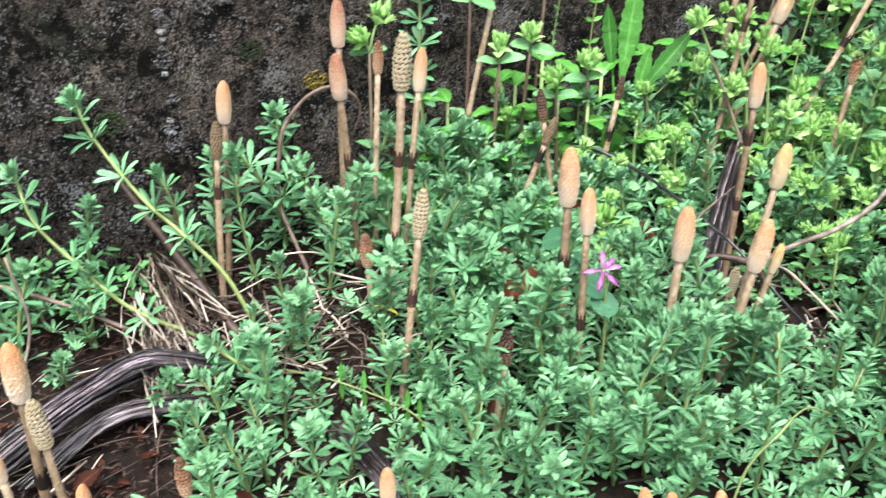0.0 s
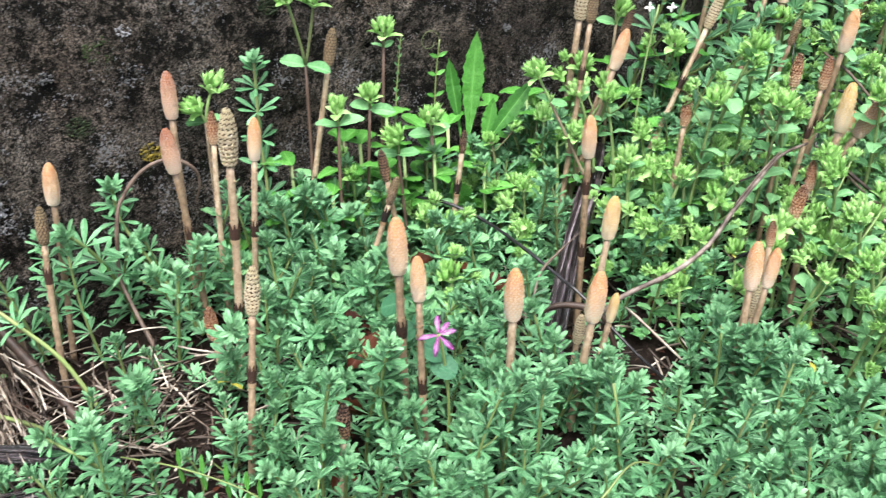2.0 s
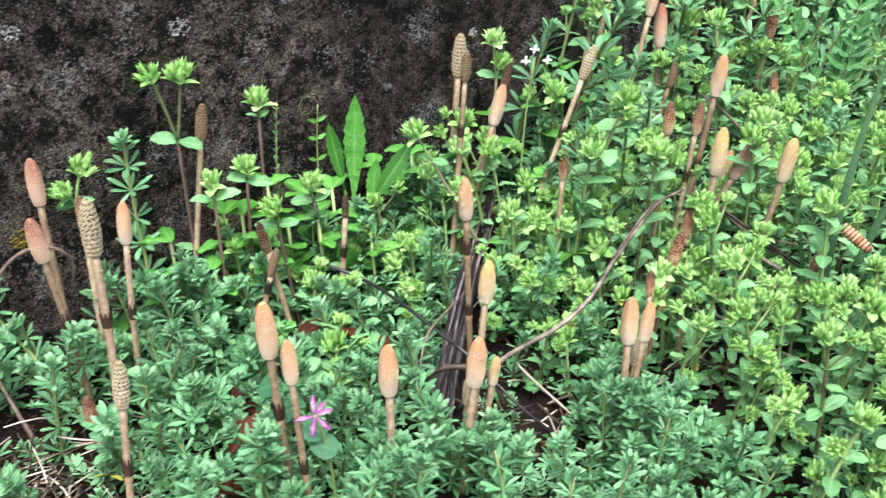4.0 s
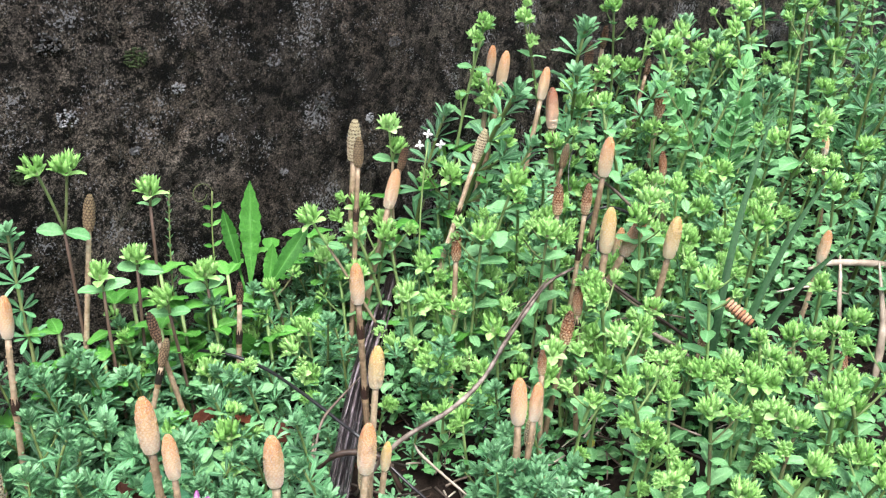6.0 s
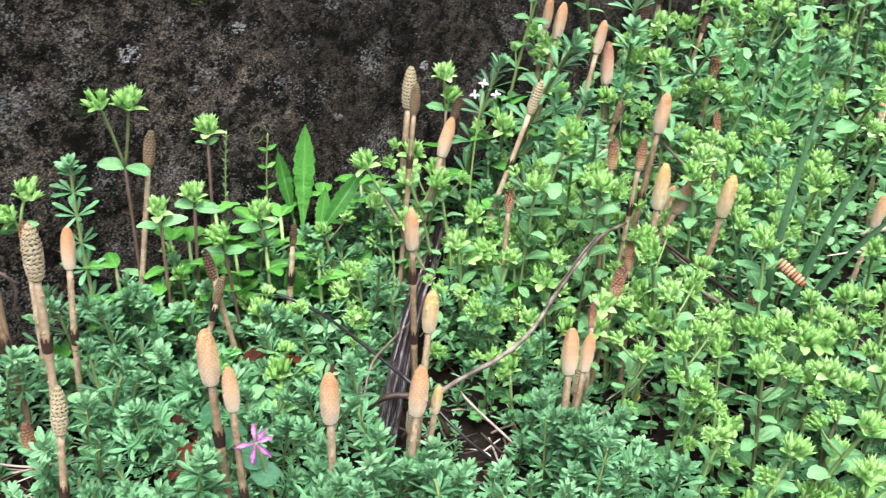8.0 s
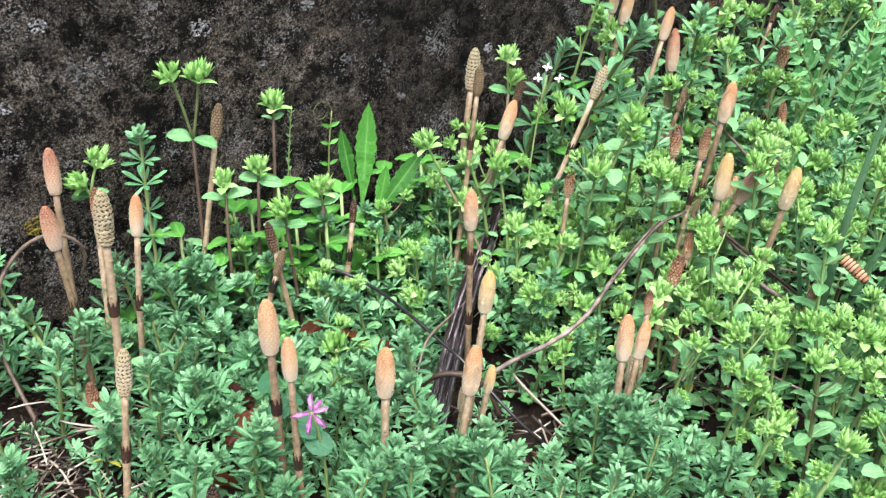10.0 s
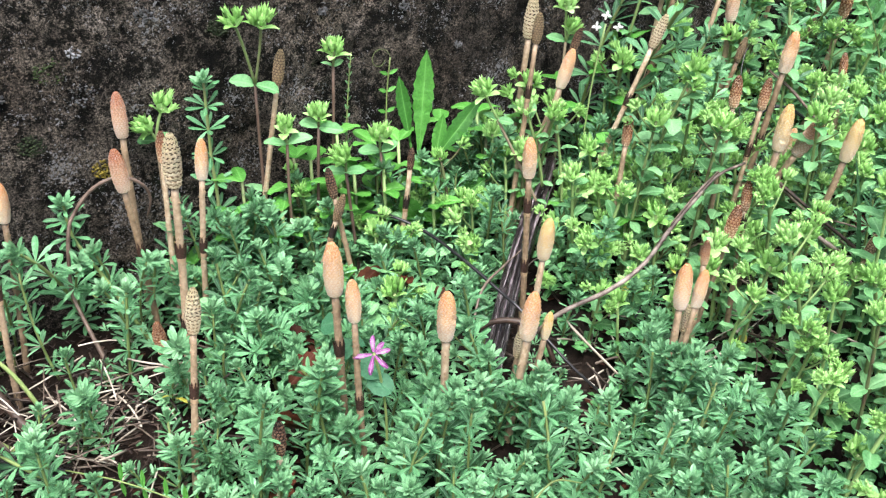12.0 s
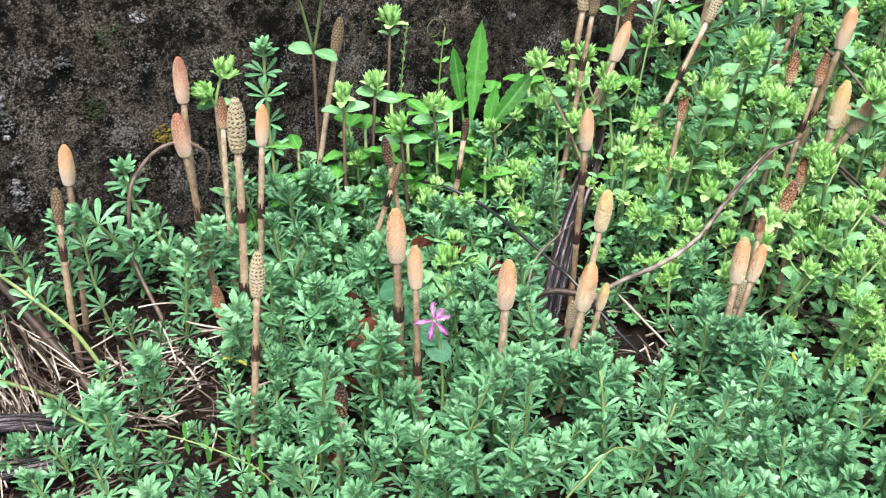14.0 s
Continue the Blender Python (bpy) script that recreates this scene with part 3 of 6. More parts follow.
horsetail("spent", (0.065, 0.110, 0.132), (0.032, 0.126, 0.020), 0.0202, [0.03])
horsetail("spent", (0.051, 0.168, 0.223), (0.019, 0.183, 0.032), 0.0250, [])
horsetail("pale", (0.264, 0.159, 0.235), (0.249, 0.171, 0.035), 0.0333, [0.067])
horsetail("orange", (0.268, 0.113, 0.203), (0.231, 0.142, 0.028), 0.0310, [])
horsetail("dark", (0.311, 0.154, 0.205), (0.271, 0.185, 0.039), 0.0215, [])
horsetail("pale", (0.341, 0.090, 0.225), (0.291, 0.134, 0.030), 0.0273, [0.074])
horsetail("orange", (0.417, 0.160, 0.272), (0.396, 0.181, 0.046), 0.0261, [])
horsetail("orange", (0.419, 0.145, 0.269), (0.388, 0.176, 0.044), 0.0308, [])
horsetail("orange", (0.445, 0.121, 0.254), (0.415, 0.153, 0.041), 0.0279, [])
horsetail("pink", (0.455, 0.124, 0.234), (0.455, 0.124, 0.038), 0.0363, [0.045, 0.084])
horsetail("dark", (0.578, 0.186, 0.250), (0.559, 0.209, 0.060), 0.0258, [0.061])
horsetail("spent", (0.449, 0.099, 0.189), (0.427, 0.124, 0.036), 0.0219, [])
horsetail("orange", (0.422, 0.030, 0.214), (0.404, 0.052, 0.021), 0.0326, [0.093])
horsetail("rust", (0.585, 0.099, 0.218), (0.570, 0.119, 0.044), 0.0309, [0.086])
horsetail("rust", (0.535, 0.060, 0.172), (0.541, 0.052, 0.029), 0.0228, [])
horsetail("rust", (0.353, 0.022, 0.193), (0.347, 0.029, 0.013), 0.0243, [])
horsetail("rust", (0.381, 0.016, 0.188), (0.369, 0.031, 0.014), 0.0250, [0.061])
horsetail("yellow", (0.386, -0.003, 0.172), (0.376, 0.009, 0.010), 0.0372, [])
horsetail("pink", (0.415, -0.013, 0.158), (0.374, 0.039, 0.016), 0.0346, [])
horsetail("yellow", (0.414, -0.045, 0.168), (0.399, -0.023, 0.005), 0.0338, [])
horsetail("rust", (0.270, 0.047, 0.170), (0.263, 0.053, 0.012), 0.0230, [])
horsetail("orange", (0.208, -0.079, 0.123), (0.204, -0.076, -0.017), 0.0314, [0.081])
horsetail("orange", (0.218, -0.086, 0.119), (0.206, -0.074, -0.016), 0.0264, [0.08])
horsetail("rust", (0.320, -0.028, 0.134), (0.321, -0.030, -0.001), 0.0221, [0.033])
horsetail("rust", (0.304, -0.036, 0.122), (0.291, -0.020, -0.001), 0.0267, [])
horsetail("rust", (0.266, -0.044, 0.108), (0.265, -0.043, -0.007), 0.0183, [])
horsetail("orange", (0.540, -0.104, 0.138), (0.530, -0.084, 0.001), 0.0274, [])
horsetail("dark", (-0.053, -0.032, 0.079), (-0.057, -0.030, -0.011), 0.0229, [])
horsetail("orange", (-0.290, 0.004, 0.119), (-0.291, 0.004, -0.004), 0.0309, [0.08])
horsetail("pale", (-0.287, -0.012, 0.097), (-0.277, -0.012, -0.007), 0.0264, [])
horsetail("rust", (-0.228, -0.020, 0.049), (-0.227, -0.020, -0.009), 0.0237, [])
horsetail("orange", (-0.146, -0.082, 0.059), (-0.144, -0.083, -0.022), 0.0217, [])
horsetail("orange", (-0.030, -0.128, 0.038), (-0.022, -0.136, -0.032), 0.0222, [])
horsetail("orange", (-0.019, -0.135, 0.037), (-0.011, -0.143, -0.034), 0.0219, [])
horsetail("orange", (0.002, -0.146, 0.038), (0.009, -0.155, -0.036), 0.0220, [])
horsetail("orange", (-0.274, -0.038, 0.064), (-0.279, -0.038, -0.013), 0.0205, [])
horsetail("orange", (-0.305, -0.023, 0.083), (-0.302, -0.023, -0.010), 0.0163, [])
horsetail("pale", (0.142, 0.001, 0.053), (0.138, 0.005, -0.004), 0.0223, [])
horsetail("pale", (0.237, -0.062, 0.075), (0.232, -0.057, -0.011), 0.0220, [])
horsetail("rust", (0.498, -0.149, 0.062), (0.499, -0.150, -0.014), 0.0215, [])
horsetail("spent", (0.424, -0.074, 0.083), (0.414, -0.058, -0.001), 0.0241, [])
horsetail("orange", (0.715, -0.003, 0.164), (0.719, -0.010, 0.027), 0.0205, [])
horsetail("orange", (0.439, 0.027, 0.132), (0.428, 0.041, 0.020), 0.0262, [])
horsetail("dark", (0.597, 0.126, 0.239), (0.573, 0.158, 0.052), 0.0165, [])
horsetail("dark", (0.574, 0.163, 0.269), (0.553, 0.189, 0.057), 0.0216, [])
horsetail("spent", (0.236, 0.116, 0.235), (0.220, 0.128, 0.025), 0.0223, [0.062])
horsetail("spent", (-0.181, 0.171, 0.088), (-0.182, 0.171, 0.029), 0.0172, [])


# ---- cleavers ----
def whorl_mesh(n, length, lift, seed, wide=0.25, slotmat=None):
    """A ring of spoon-shaped leaves round the z axis; lift is their rise in degrees."""
    rnd = random.Random(seed)
    b = Build()
    for k in range(n):
        a = 2 * math.pi * (k + rnd.uniform(-0.18, 0.18)) / n
        e = radians(lift + rnd.uniform(-14, 14))
        way = Vector((math.cos(a) * math.cos(e), math.sin(a) * math.cos(e), math.sin(e)))
        q = length * rnd.uniform(0.72, 1.1)
        b.leaf(way * 0.0008, way, (0, 0, 1), q, q * wide * rnd.uniform(0.85, 1.15), spoon, rnd.uniform(-0.26, 0.10), rnd.uniform(0.15, 0.55), 6, 0, 0, rnd.uniform(-0.3, 0.3))
    return b.mesh("leaf_whorl", [slotmat or CLEAVER])


W_BIG = [whorl_mesh(8, 0.0130, 22, s, 0.235) for s in range(1, 5)]
W_MID = [whorl_mesh(8, 0.0122, 36, s, 0.24) for s in range(5, 9)]
W_TOP = [whorl_mesh(9, 0.0098, 50, s, 0.27, CLEAVER) for s in range(9, 12)]


def bud_mesh(seed):
    """The dense tip of a shoot: two tight rings of young leaves and small buds."""
    rnd = random.Random(seed)
    b = Build()
    for ring, (n, q, lift) in enumerate(((8, 0.0085, 40), (7, 0.0066, 58), (5, 0.0045, 74))):
        for k in range(n):
            a = 2 * math.pi * (k + 0.5 * ring + rnd.uniform(-0.2, 0.2)) / n
            e = radians(lift + rnd.uniform(-14, 14))
            way = Vector((math.cos(a) * math.cos(e), math.sin(a) * math.cos(e), math.sin(e)))
            b.leaf((0, 0, 0.0012 * ring), way, (0, 0, 1), q * rnd.uniform(0.8, 1.1), q * 0.32, spoon, rnd.uniform(-0.1, 0.15), 0.35, 4)
    for _ in range(5):
        b.blob((rnd.uniform(-0.0014, 0.0014), rnd.uniform(-0.0014, 0.0014), rnd.uniform(0.002, 0.004)), rnd.uniform(0.0004, 0.0008), 1.0)
    return b.mesh("shoot_tip", [CLEAVER_YOUNG])


BUDS = [bud_mesh(s) for s in (21, 22, 23)]


def cleaver_variant(seed, h):
    """A shoot of height h: its root empty and the place of its tip."""
    rnd = random.Random(seed)
    thing = root("cleavers", (0, 0, 0), "blue-green cleavers shoot with whorls of narrow leaves", "cleavers", "cleavers shoots")
    lean = Vector((rnd.uniform(-0.22, 0.22) * h, rnd.uniform(-0.22, 0.22) * h, h))
    line = bez((0, 0, -0.004), (lean.x * 0.1 + rnd.uniform(-0.006, 0.006), lean.y * 0.1 + rnd.uniform(-0.006, 0.006), h * 0.55), lean, 10)
    b = Build()
    b.tube(line, [0.00120 - 0.00040 * i / 10 for i in range(11)], 4)
    gaps = [0.0, 0.0042, 0.0125, 0.027, 0.044, 0.062, 0.081]
    at = lambda d: line[max(0, min(9, int((1 - d / h) * 10)))].lerp(line[max(1, min(10, int((1 - d / h) * 10) + 1))], ((1 - d / h) * 10) % 1)
    subs = []
    for i, d in enumerate(gaps):
        if d > h * 0.92:
            break
        p = at(d + 0.0001) if d else lean
        mesh = rnd.choice(BUDS) if i == 0 else rnd.choice(W_TOP) if i == 1 else rnd.choice(W_MID) if i == 2 else rnd.choice(W_BIG)
        way = (line[-1] - line[-2]).normalized() if i < 2 else Vector((rnd.uniform(-0.2, 0.2), rnd.uniform(-0.2, 0.2), 1))
        s = rnd.uniform(0.88, 1.12)
        subs.append(("shoot_tip" if i == 0 else "leaf_whorl", mesh, Matrix.Translation(p) @ upright(way, rnd.uniform(0, 6.28)) @ Matrix.Scale(s, 4)))
        # side shoots from the lower nodes
        if i >= 3 and rnd.random() < 0.45:
            a, q = rnd.uniform(0, 6.28), rnd.uniform(0.008, 0.016)
            end = p + Vector((math.cos(a) * q, math.sin(a) * q, q * rnd.uniform(0.6, 1.3)))
            b.tube(bez(p, (p + end) / 2 + Vector((0, 0, -0.002)), end, 4), 0.0005, 4)
            subs.append(("side_shoot", rnd.choice(BUDS + W_TOP), Matrix.Translation(end) @ upright((end - p).normalized(), rnd.uniform(0, 6)) @ Matrix.Scale(rnd.uniform(0.75, 1.0), 4)))
    part("stem", b.mesh("stem", [CLEAVER_STEM]), thing)
    for name, mesh, m in subs:
        part(name, mesh, thing, "", m, "" if name == "leaf_whorl" else "stuff")
    return thing, lean


PATTERNS = [(*cleaver_variant(100 + i, h), h) for i, h in enumerate((0.045, 0.055, 0.065, 0.075, 0.085, 0.095, 0.11, 0.06, 0.08, 0.10, 0.07, 0.05))]
prnd = random.Random(5)
TOPS = []
USED = set()


JOINED = {0: [], 1: []}


def place_pattern(patterns, x, y, z, joined=False):
    """A plant whose tip stands at x, y, z, on the ground below it."""
    tilt = 0.30 if patterns is PATTERNS else 0.15
    h = max(0.022, z - ground_z(x, y))
    near = sorted(patterns, key=lambda p: abs(p[2] - h) + prnd.uniform(0, 0.018))[0]
    thing, tip, hh = near
    # shoots bow away from the wall, towards the light
    turn = Matrix.Rotation(tilt * prnd.uniform(0.4, 1.3), 4, Vector((0.85, -0.5, 0))) @ Matrix.Rotation(prnd.uniform(0, 6.28), 4, "Z")
    s = h / max((turn @ Vector(tip)).z, hh * 0.8)
    off = (turn @ Vector(tip)) * s
    m = Matrix.Translation((x - off.x, min(y - off.y, 0.192), ground_z(x, y))) @ turn @ Matrix.Scale(s, 4)
    if joined:
        JOINED[0 if patterns is PATTERNS else 1].append((thing, m))
        return None
    if thing.name not in USED:
        USED.add(thing.name)
        thing.matrix_basis = m
        return thing
    return copy_thing(thing, m)


def cleaver(x, y, z):
    TOPS.append((x, y, z, 0))
    return place_pattern(PATTERNS, x, y, z)


# ---- mouse-ear chickweed ----
def head_mesh(seed):
    """A tight dome of pointed buds over a few pale bracts."""
    rnd = random.Random(seed)
    b = Build()
    count_ = rnd.choice((6, 7, 9))
    for c in range(count_):
        q = 0.0054 * math.sqrt((c + 0.3) / count_)
        a = 2.4 * c + rnd.uniform(-0.3, 0.3)
        centre = Vector((math.cos(a) * q, math.sin(a) * q, 0.0035 - 150.0 * q * q + rnd.uniform(-0.0008, 0.0015)))
        out = Vector((centre.x * 75, centre.y * 75, 0.95)).normalized()
        wide = rnd.uniform(0.16, 0.30) if rnd.random() < 0.6 else rnd.uniform(0.4, 0.65)
        size = rnd.uniform(0.0062, 0.0088)
        o = out.orthogonal().normalized()
        b.tube([centre + out * size * f for f in (-0.1, 0.2, 0.5, 0.78, 1.0)], [0.0008, 0.00175, 0.00165, 0.0009, 0.0001], 6)
        for k in range(4 if wide < 0.31 else 5):
            t = 2 * math.pi * k / (4 if wide < 0.31 else 5) + rnd.uniform(-0.3, 0.3)
            rim = o * math.cos(t) + out.cross(o) * math.sin(t)
            b.leaf(centre + rim * 0.0011 + out * size * 0.15, (out + rim * wide).normalized(), -rim, size * rnd.uniform(0.75, 1.0), 0.0029, lance, rnd.uniform(-0.08, 0.1), 0.5, 3)
        if rnd.random() < 0.5:
            b.leaf(centre + out * size * 0.6, out, o, size * 0.5, 0.0014, lance, 0, 0.5, 2, 1)
    for k in range(4):
        a = rnd.uniform(-0.4, 0.4) + k * 1.57
        way = Vector((math.cos(a), math.sin(a), rnd.uniform(0.4, 1.5)))
        b.leaf((0, 0, -0.004), way, (0, 0, 1), rnd.uniform(0.009, 0.0125), 0.0066, blunt, -0.3, 0.35, 6, 0)
    return b.mesh("flower_head", [MOUSE_TOP, WHITE_PETAL])


HEADS = [head_mesh(s) for s in range(31, 37)]


def ear_leaf(seed, q):
    rnd = random.Random(seed)
    b = Build()
    b.leaf((0, 0, 0), (1, 0, 0.25), (0, 0, 1), q, q * rnd.uniform(0.50, 0.64), blunt, rnd.uniform(-0.38, 0.05), rnd.uniform(0.15, 0.45), 8, 0, 0.0, rnd.uniform(-0.4, 0.4))
    return b.mesh("leaf", [MOUSE])


EARS = [ear_leaf(41 + i, q) for i, q in enumerate((0.011, 0.013, 0.0145, 0.016, 0.018, 0.020, 0.012, 0.015))]


def mouse_variant(seed, h, big=1.0):
    rnd = random.Random(seed)
    thing = root("mouse_ear_chickweed", (0, 0, 0), "hairy yellow-green mouse-ear chickweed with a leafy bud cluster", "chickweed", "mouse-ear chickweed plants")
    tip = Vector((rnd.uniform(-0.15, 0.15) * h, rnd.uniform(-0.15, 0.15) * h, h))
    line = bez((0, 0, -0.004), (rnd.uniform(-0.008, 0.008), rnd.uniform(-0.008, 0.008), h * 0.5), tip, 10)
    b = Build()
    b.tube(line, [0.0014 - 0.0002 * i / 10 for i in range(11)], 6)
    subs = [("flower_head", rnd.choice(HEADS), Matrix.Translation(tip) @ upright((line[-1] - line[-3]).normalized(), rnd.uniform(0, 6)) @ Matrix.Scale(rnd.uniform(0.88, 1.12) * (1.2 if h > 0.13 else 1.0), 4))]
    d, flip = rnd.uniform(0.006, 0.011), rnd.uniform(0, 3)
    while d < h * 0.95:
        f = (1 - d / h) * 10
        p = line[int(f)].lerp(line[min(10, int(f) + 1)], f % 1)
        for k in (0, 1):
            subs.append(("leaf", rnd.choice(EARS), Matrix.Translation(p) @ Matrix.Rotation(flip + math.pi * k + rnd.uniform(-0.3, 0.3), 4, "Z") @ Matrix.Rotation(rnd.uniform(-0.85, 0.0) if d < 0.035 else rnd.uniform(-0.5, 0.35), 4, "Y") @ Matrix.Scale(big * rnd.uniform(0.72, 1.1) * (0.75 if d < 0.02 else 1.0), 4)))
        if rnd.random() < 0.5 and d < h * 0.6:
            a, q = rnd.uniform(0, 6.28), rnd.uniform(0.012, 0.022)
            end = p + Vector((math.cos(a) * q * 0.8, math.sin(a) * q * 0.8, q))
            b.tube(bez(p, (p + end) / 2 + Vector((math.cos(a), math.sin(a), 0)) * 0.003, end, 5), 0.0007, 5)
            subs.append(("flower_head", rnd.choice(HEADS), Matrix.Translation(end) @ upright((end - p).normalized(), rnd.uniform(0, 6)) @ Matrix.Scale(rnd.uniform(0.55, 0.75), 4)))
        flip += 1.57
        d += rnd.uniform(0.011, 0.017) if d < 0.03 else rnd.uniform(0.017, 0.027)
    part("stem", b.mesh("stem", [MOUSE_STEM]), thing)
    for name, mesh, m in subs:
        part(name, mesh, thing, "", m, "stuff" if name == "flower_head" else "")
    return thing, tip, h


MICE = [mouse_variant(200 + i, h, 1.0 + 0.25 * (h > 0.14)) for i, h in enumerate((0.06, 0.08, 0.10, 0.12, 0.14, 0.17, 0.20, 0.09, 0.11, 0.24, 0.28))]


def mouse_ear(x, y, z):
    TOPS.append((x, y, z, 1))
    return place_pattern(MICE, x, y, z)


cleaver(-0.136, 0.060, 0.070)
cleaver(-0.168, 0.050, 0.058)
cleaver(-0.216, 0.055, 0.043)
cleaver(-0.096, 0.037, 0.054)
cleaver(-0.097, 0.020, 0.043)
cleaver(-0.125, 0.028, 0.036)
cleaver(-0.012, 0.075, 0.068)
cleaver(-0.060, -0.032, 0.095)
cleaver(-0.061, -0.031, 0.058)
cleaver(-0.021, -0.011, 0.083)
cleaver(-0.038, -0.057, 0.065)
cleaver(-0.095, -0.021, 0.046)
cleaver(0.019, -0.078, 0.086)
cleaver(0.072, -0.049, 0.070)
cleaver(0.025, -0.090, 0.045)
cleaver(0.096, -0.079, 0.067)
cleaver(0.079, -0.089, 0.033)
cleaver(0.111, -0.092, -0.005)
cleaver(0.107, -0.120, 0.039)
cleaver(0.124, -0.118, 0.052)
cleaver(0.156, -0.130, 0.046)
cleaver(0.203, -0.118, 0.059)
cleaver(0.170, -0.145, 0.038)
cleaver(0.164, -0.059, 0.024)
cleaver(0.205, -0.055, 0.054)
cleaver(0.220, -0.094, 0.046)
cleaver(0.174, -0.175, 0.051)
cleaver(0.047, -0.103, 0.040)
cleaver(-0.019, -0.063, 0.041)
cleaver(0.014, -0.056, 0.038)
cleaver(-0.166, 0.047, 0.023)
cleaver(-0.160, 0.081, 0.059)
cleaver(-0.191, 0.166, 0.121)
cleaver(-0.140, 0.156, 0.118)
cleaver(-0.018, 0.185, 0.096)
cleaver(0.006, 0.126, 0.096)
cleaver(0.045, 0.140, 0.089)
cleaver(0.034, 0.115, 0.068)
cleaver(-0.020, 0.152, 0.037)
cleaver(-0.005, 0.086, 0.053)
cleaver(0.087, 0.099, 0.075)
cleaver(0.096, 0.094, 0.054)
cleaver(0.097, 0.007, 0.093)
cleaver(0.079, -0.023, 0.094)
cleaver(0.135, 0.033, 0.039)
cleaver(0.395, 0.090, 0.205)
cleaver(0.511, -0.022, 0.160)
cleaver(0.771, 0.069, 0.182)
mouse_ear(0.272, -0.085, 0.083)
mouse_ear(0.275, -0.113, 0.103)
mouse_ear(0.310, -0.120, 0.086)
mouse_ear(0.290, -0.164, 0.103)
mouse_ear(0.341, -0.163, 0.111)
mouse_ear(0.330, -0.189, 0.103)
mouse_ear(0.355, -0.212, 0.109)
mouse_ear(0.318, -0.139, 0.103)
mouse_ear(0.300, -0.083, 0.113)
mouse_ear(0.340, -0.143, 0.111)
mouse_ear(0.278, -0.128, 0.077)
mouse_ear(0.314, -0.208, 0.053)
mouse_ear(0.260, -0.161, 0.064)
mouse_ear(0.402, -0.206, 0.079)
mouse_ear(0.457, -0.172, 0.104)
mouse_ear(0.404, -0.154, 0.104)
mouse_ear(0.369, -0.105, 0.145)
mouse_ear(0.319, 0.032, 0.203)
mouse_ear(0.281, 0.030, 0.179)
mouse_ear(0.329, 0.010, 0.172)
mouse_ear(0.425, -0.010, 0.180)
mouse_ear(0.400, -0.019, 0.173)
mouse_ear(0.585, -0.065, 0.213)
mouse_ear(0.604, -0.014, 0.193)
mouse_ear(0.578, -0.084, 0.173)
mouse_ear(0.717, 0.095, 0.227)
mouse_ear(0.609, 0.124, 0.254)
mouse_ear(0.220, 0.131, 0.121)
mouse_ear(0.252, 0.142, 0.178)
mouse_ear(0.309, 0.027, 0.202)
mouse_ear(0.343, 0.021, 0.166)
mouse_ear(0.237, 0.068, 0.125)
mouse_ear(0.264, 0.069, 0.106)
mouse_ear(0.333, -0.032, 0.142)
mouse_ear(0.328, -0.041, 0.123)
mouse_ear(0.365, -0.054, 0.088)
cleaver(-0.070, 0.133, 0.106)
cleaver(-0.091, 0.188, 0.093)
cleaver(-0.075, 0.067, 0.074)
cleaver(-0.138, 0.070, 0.058)
cleaver(-0.167, 0.071, 0.053)
cleaver(-0.016, 0.064, 0.065)
cleaver(-0.020, -0.024, 0.093)
cleaver(0.118, -0.051, 0.050)
cleaver(0.033, -0.065, 0.075)
cleaver(0.145, -0.087, 0.043)
cleaver(0.143, -0.141, 0.062)
cleaver(0.189, -0.131, 0.075)
cleaver(0.213, -0.139, 0.053)
cleaver(0.161, -0.155, 0.039)
cleaver(-0.001, -0.090, 0.043)
cleaver(0.064, -0.113, 0.032)
cleaver(0.095, -0.129, 0.044)
cleaver(0.029, -0.103, 0.040)
cleaver(0.197, -0.069, 0.061)
cleaver(0.192, -0.054, 0.032)
cleaver(-0.204, 0.042, 0.050)
cleaver(-0.216, 0.015, 0.050)
cleaver(-0.205, -0.010, 0.050)
cleaver(-0.190, -0.015, 0.045)
cleaver(-0.219, -0.040, 0.050)
cleaver(-0.185, 0.011, 0.050)
cleaver(-0.268, 0.092, 0.050)
cleaver(-0.165, -0.030, 0.045)
cleaver(-0.170, 0.030, 0.060)
cleaver(-0.159, 0.185, 0.134)
cleaver(-0.146, 0.150, 0.122)
cleaver(-0.109, 0.150, 0.106)
cleaver(-0.099, 0.140, 0.090)
cleaver(-0.090, 0.120, 0.089)
cleaver(-0.077, 0.070, 0.061)
cleaver(-0.014, 0.120, 0.089)
cleaver(-0.007, 0.100, 0.075)
cleaver(-0.041, 0.100, 0.072)
cleaver(0.015, 0.110, 0.081)
cleaver(0.049, 0.140, 0.096)
cleaver(-0.004, 0.160, 0.109)
cleaver(-0.040, 0.140, 0.087)
cleaver(-0.021, 0.070, 0.073)
cleaver(0.022, 0.080, 0.076)
mouse_ear(0.235, 0.125, 0.150)
mouse_ear(0.225, 0.113, 0.132)
mouse_ear(0.250, 0.110, 0.148)
mouse_ear(0.266, 0.130, 0.150)
mouse_ear(0.213, 0.140, 0.140)
mouse_ear(0.323, -0.204, 0.090)
mouse_ear(0.372, -0.155, 0.100)
mouse_ear(0.427, -0.158, 0.095)
mouse_ear(0.245, -0.215, 0.085)
mouse_ear(0.270, -0.248, 0.090)
mouse_ear(0.298, -0.230, 0.085)
mouse_ear(0.441, -0.165, 0.100)
mouse_ear(0.382, -0.207, 0.095)
mouse_ear(0.330, -0.177, 0.090)
mouse_ear(0.350, -0.235, 0.080)
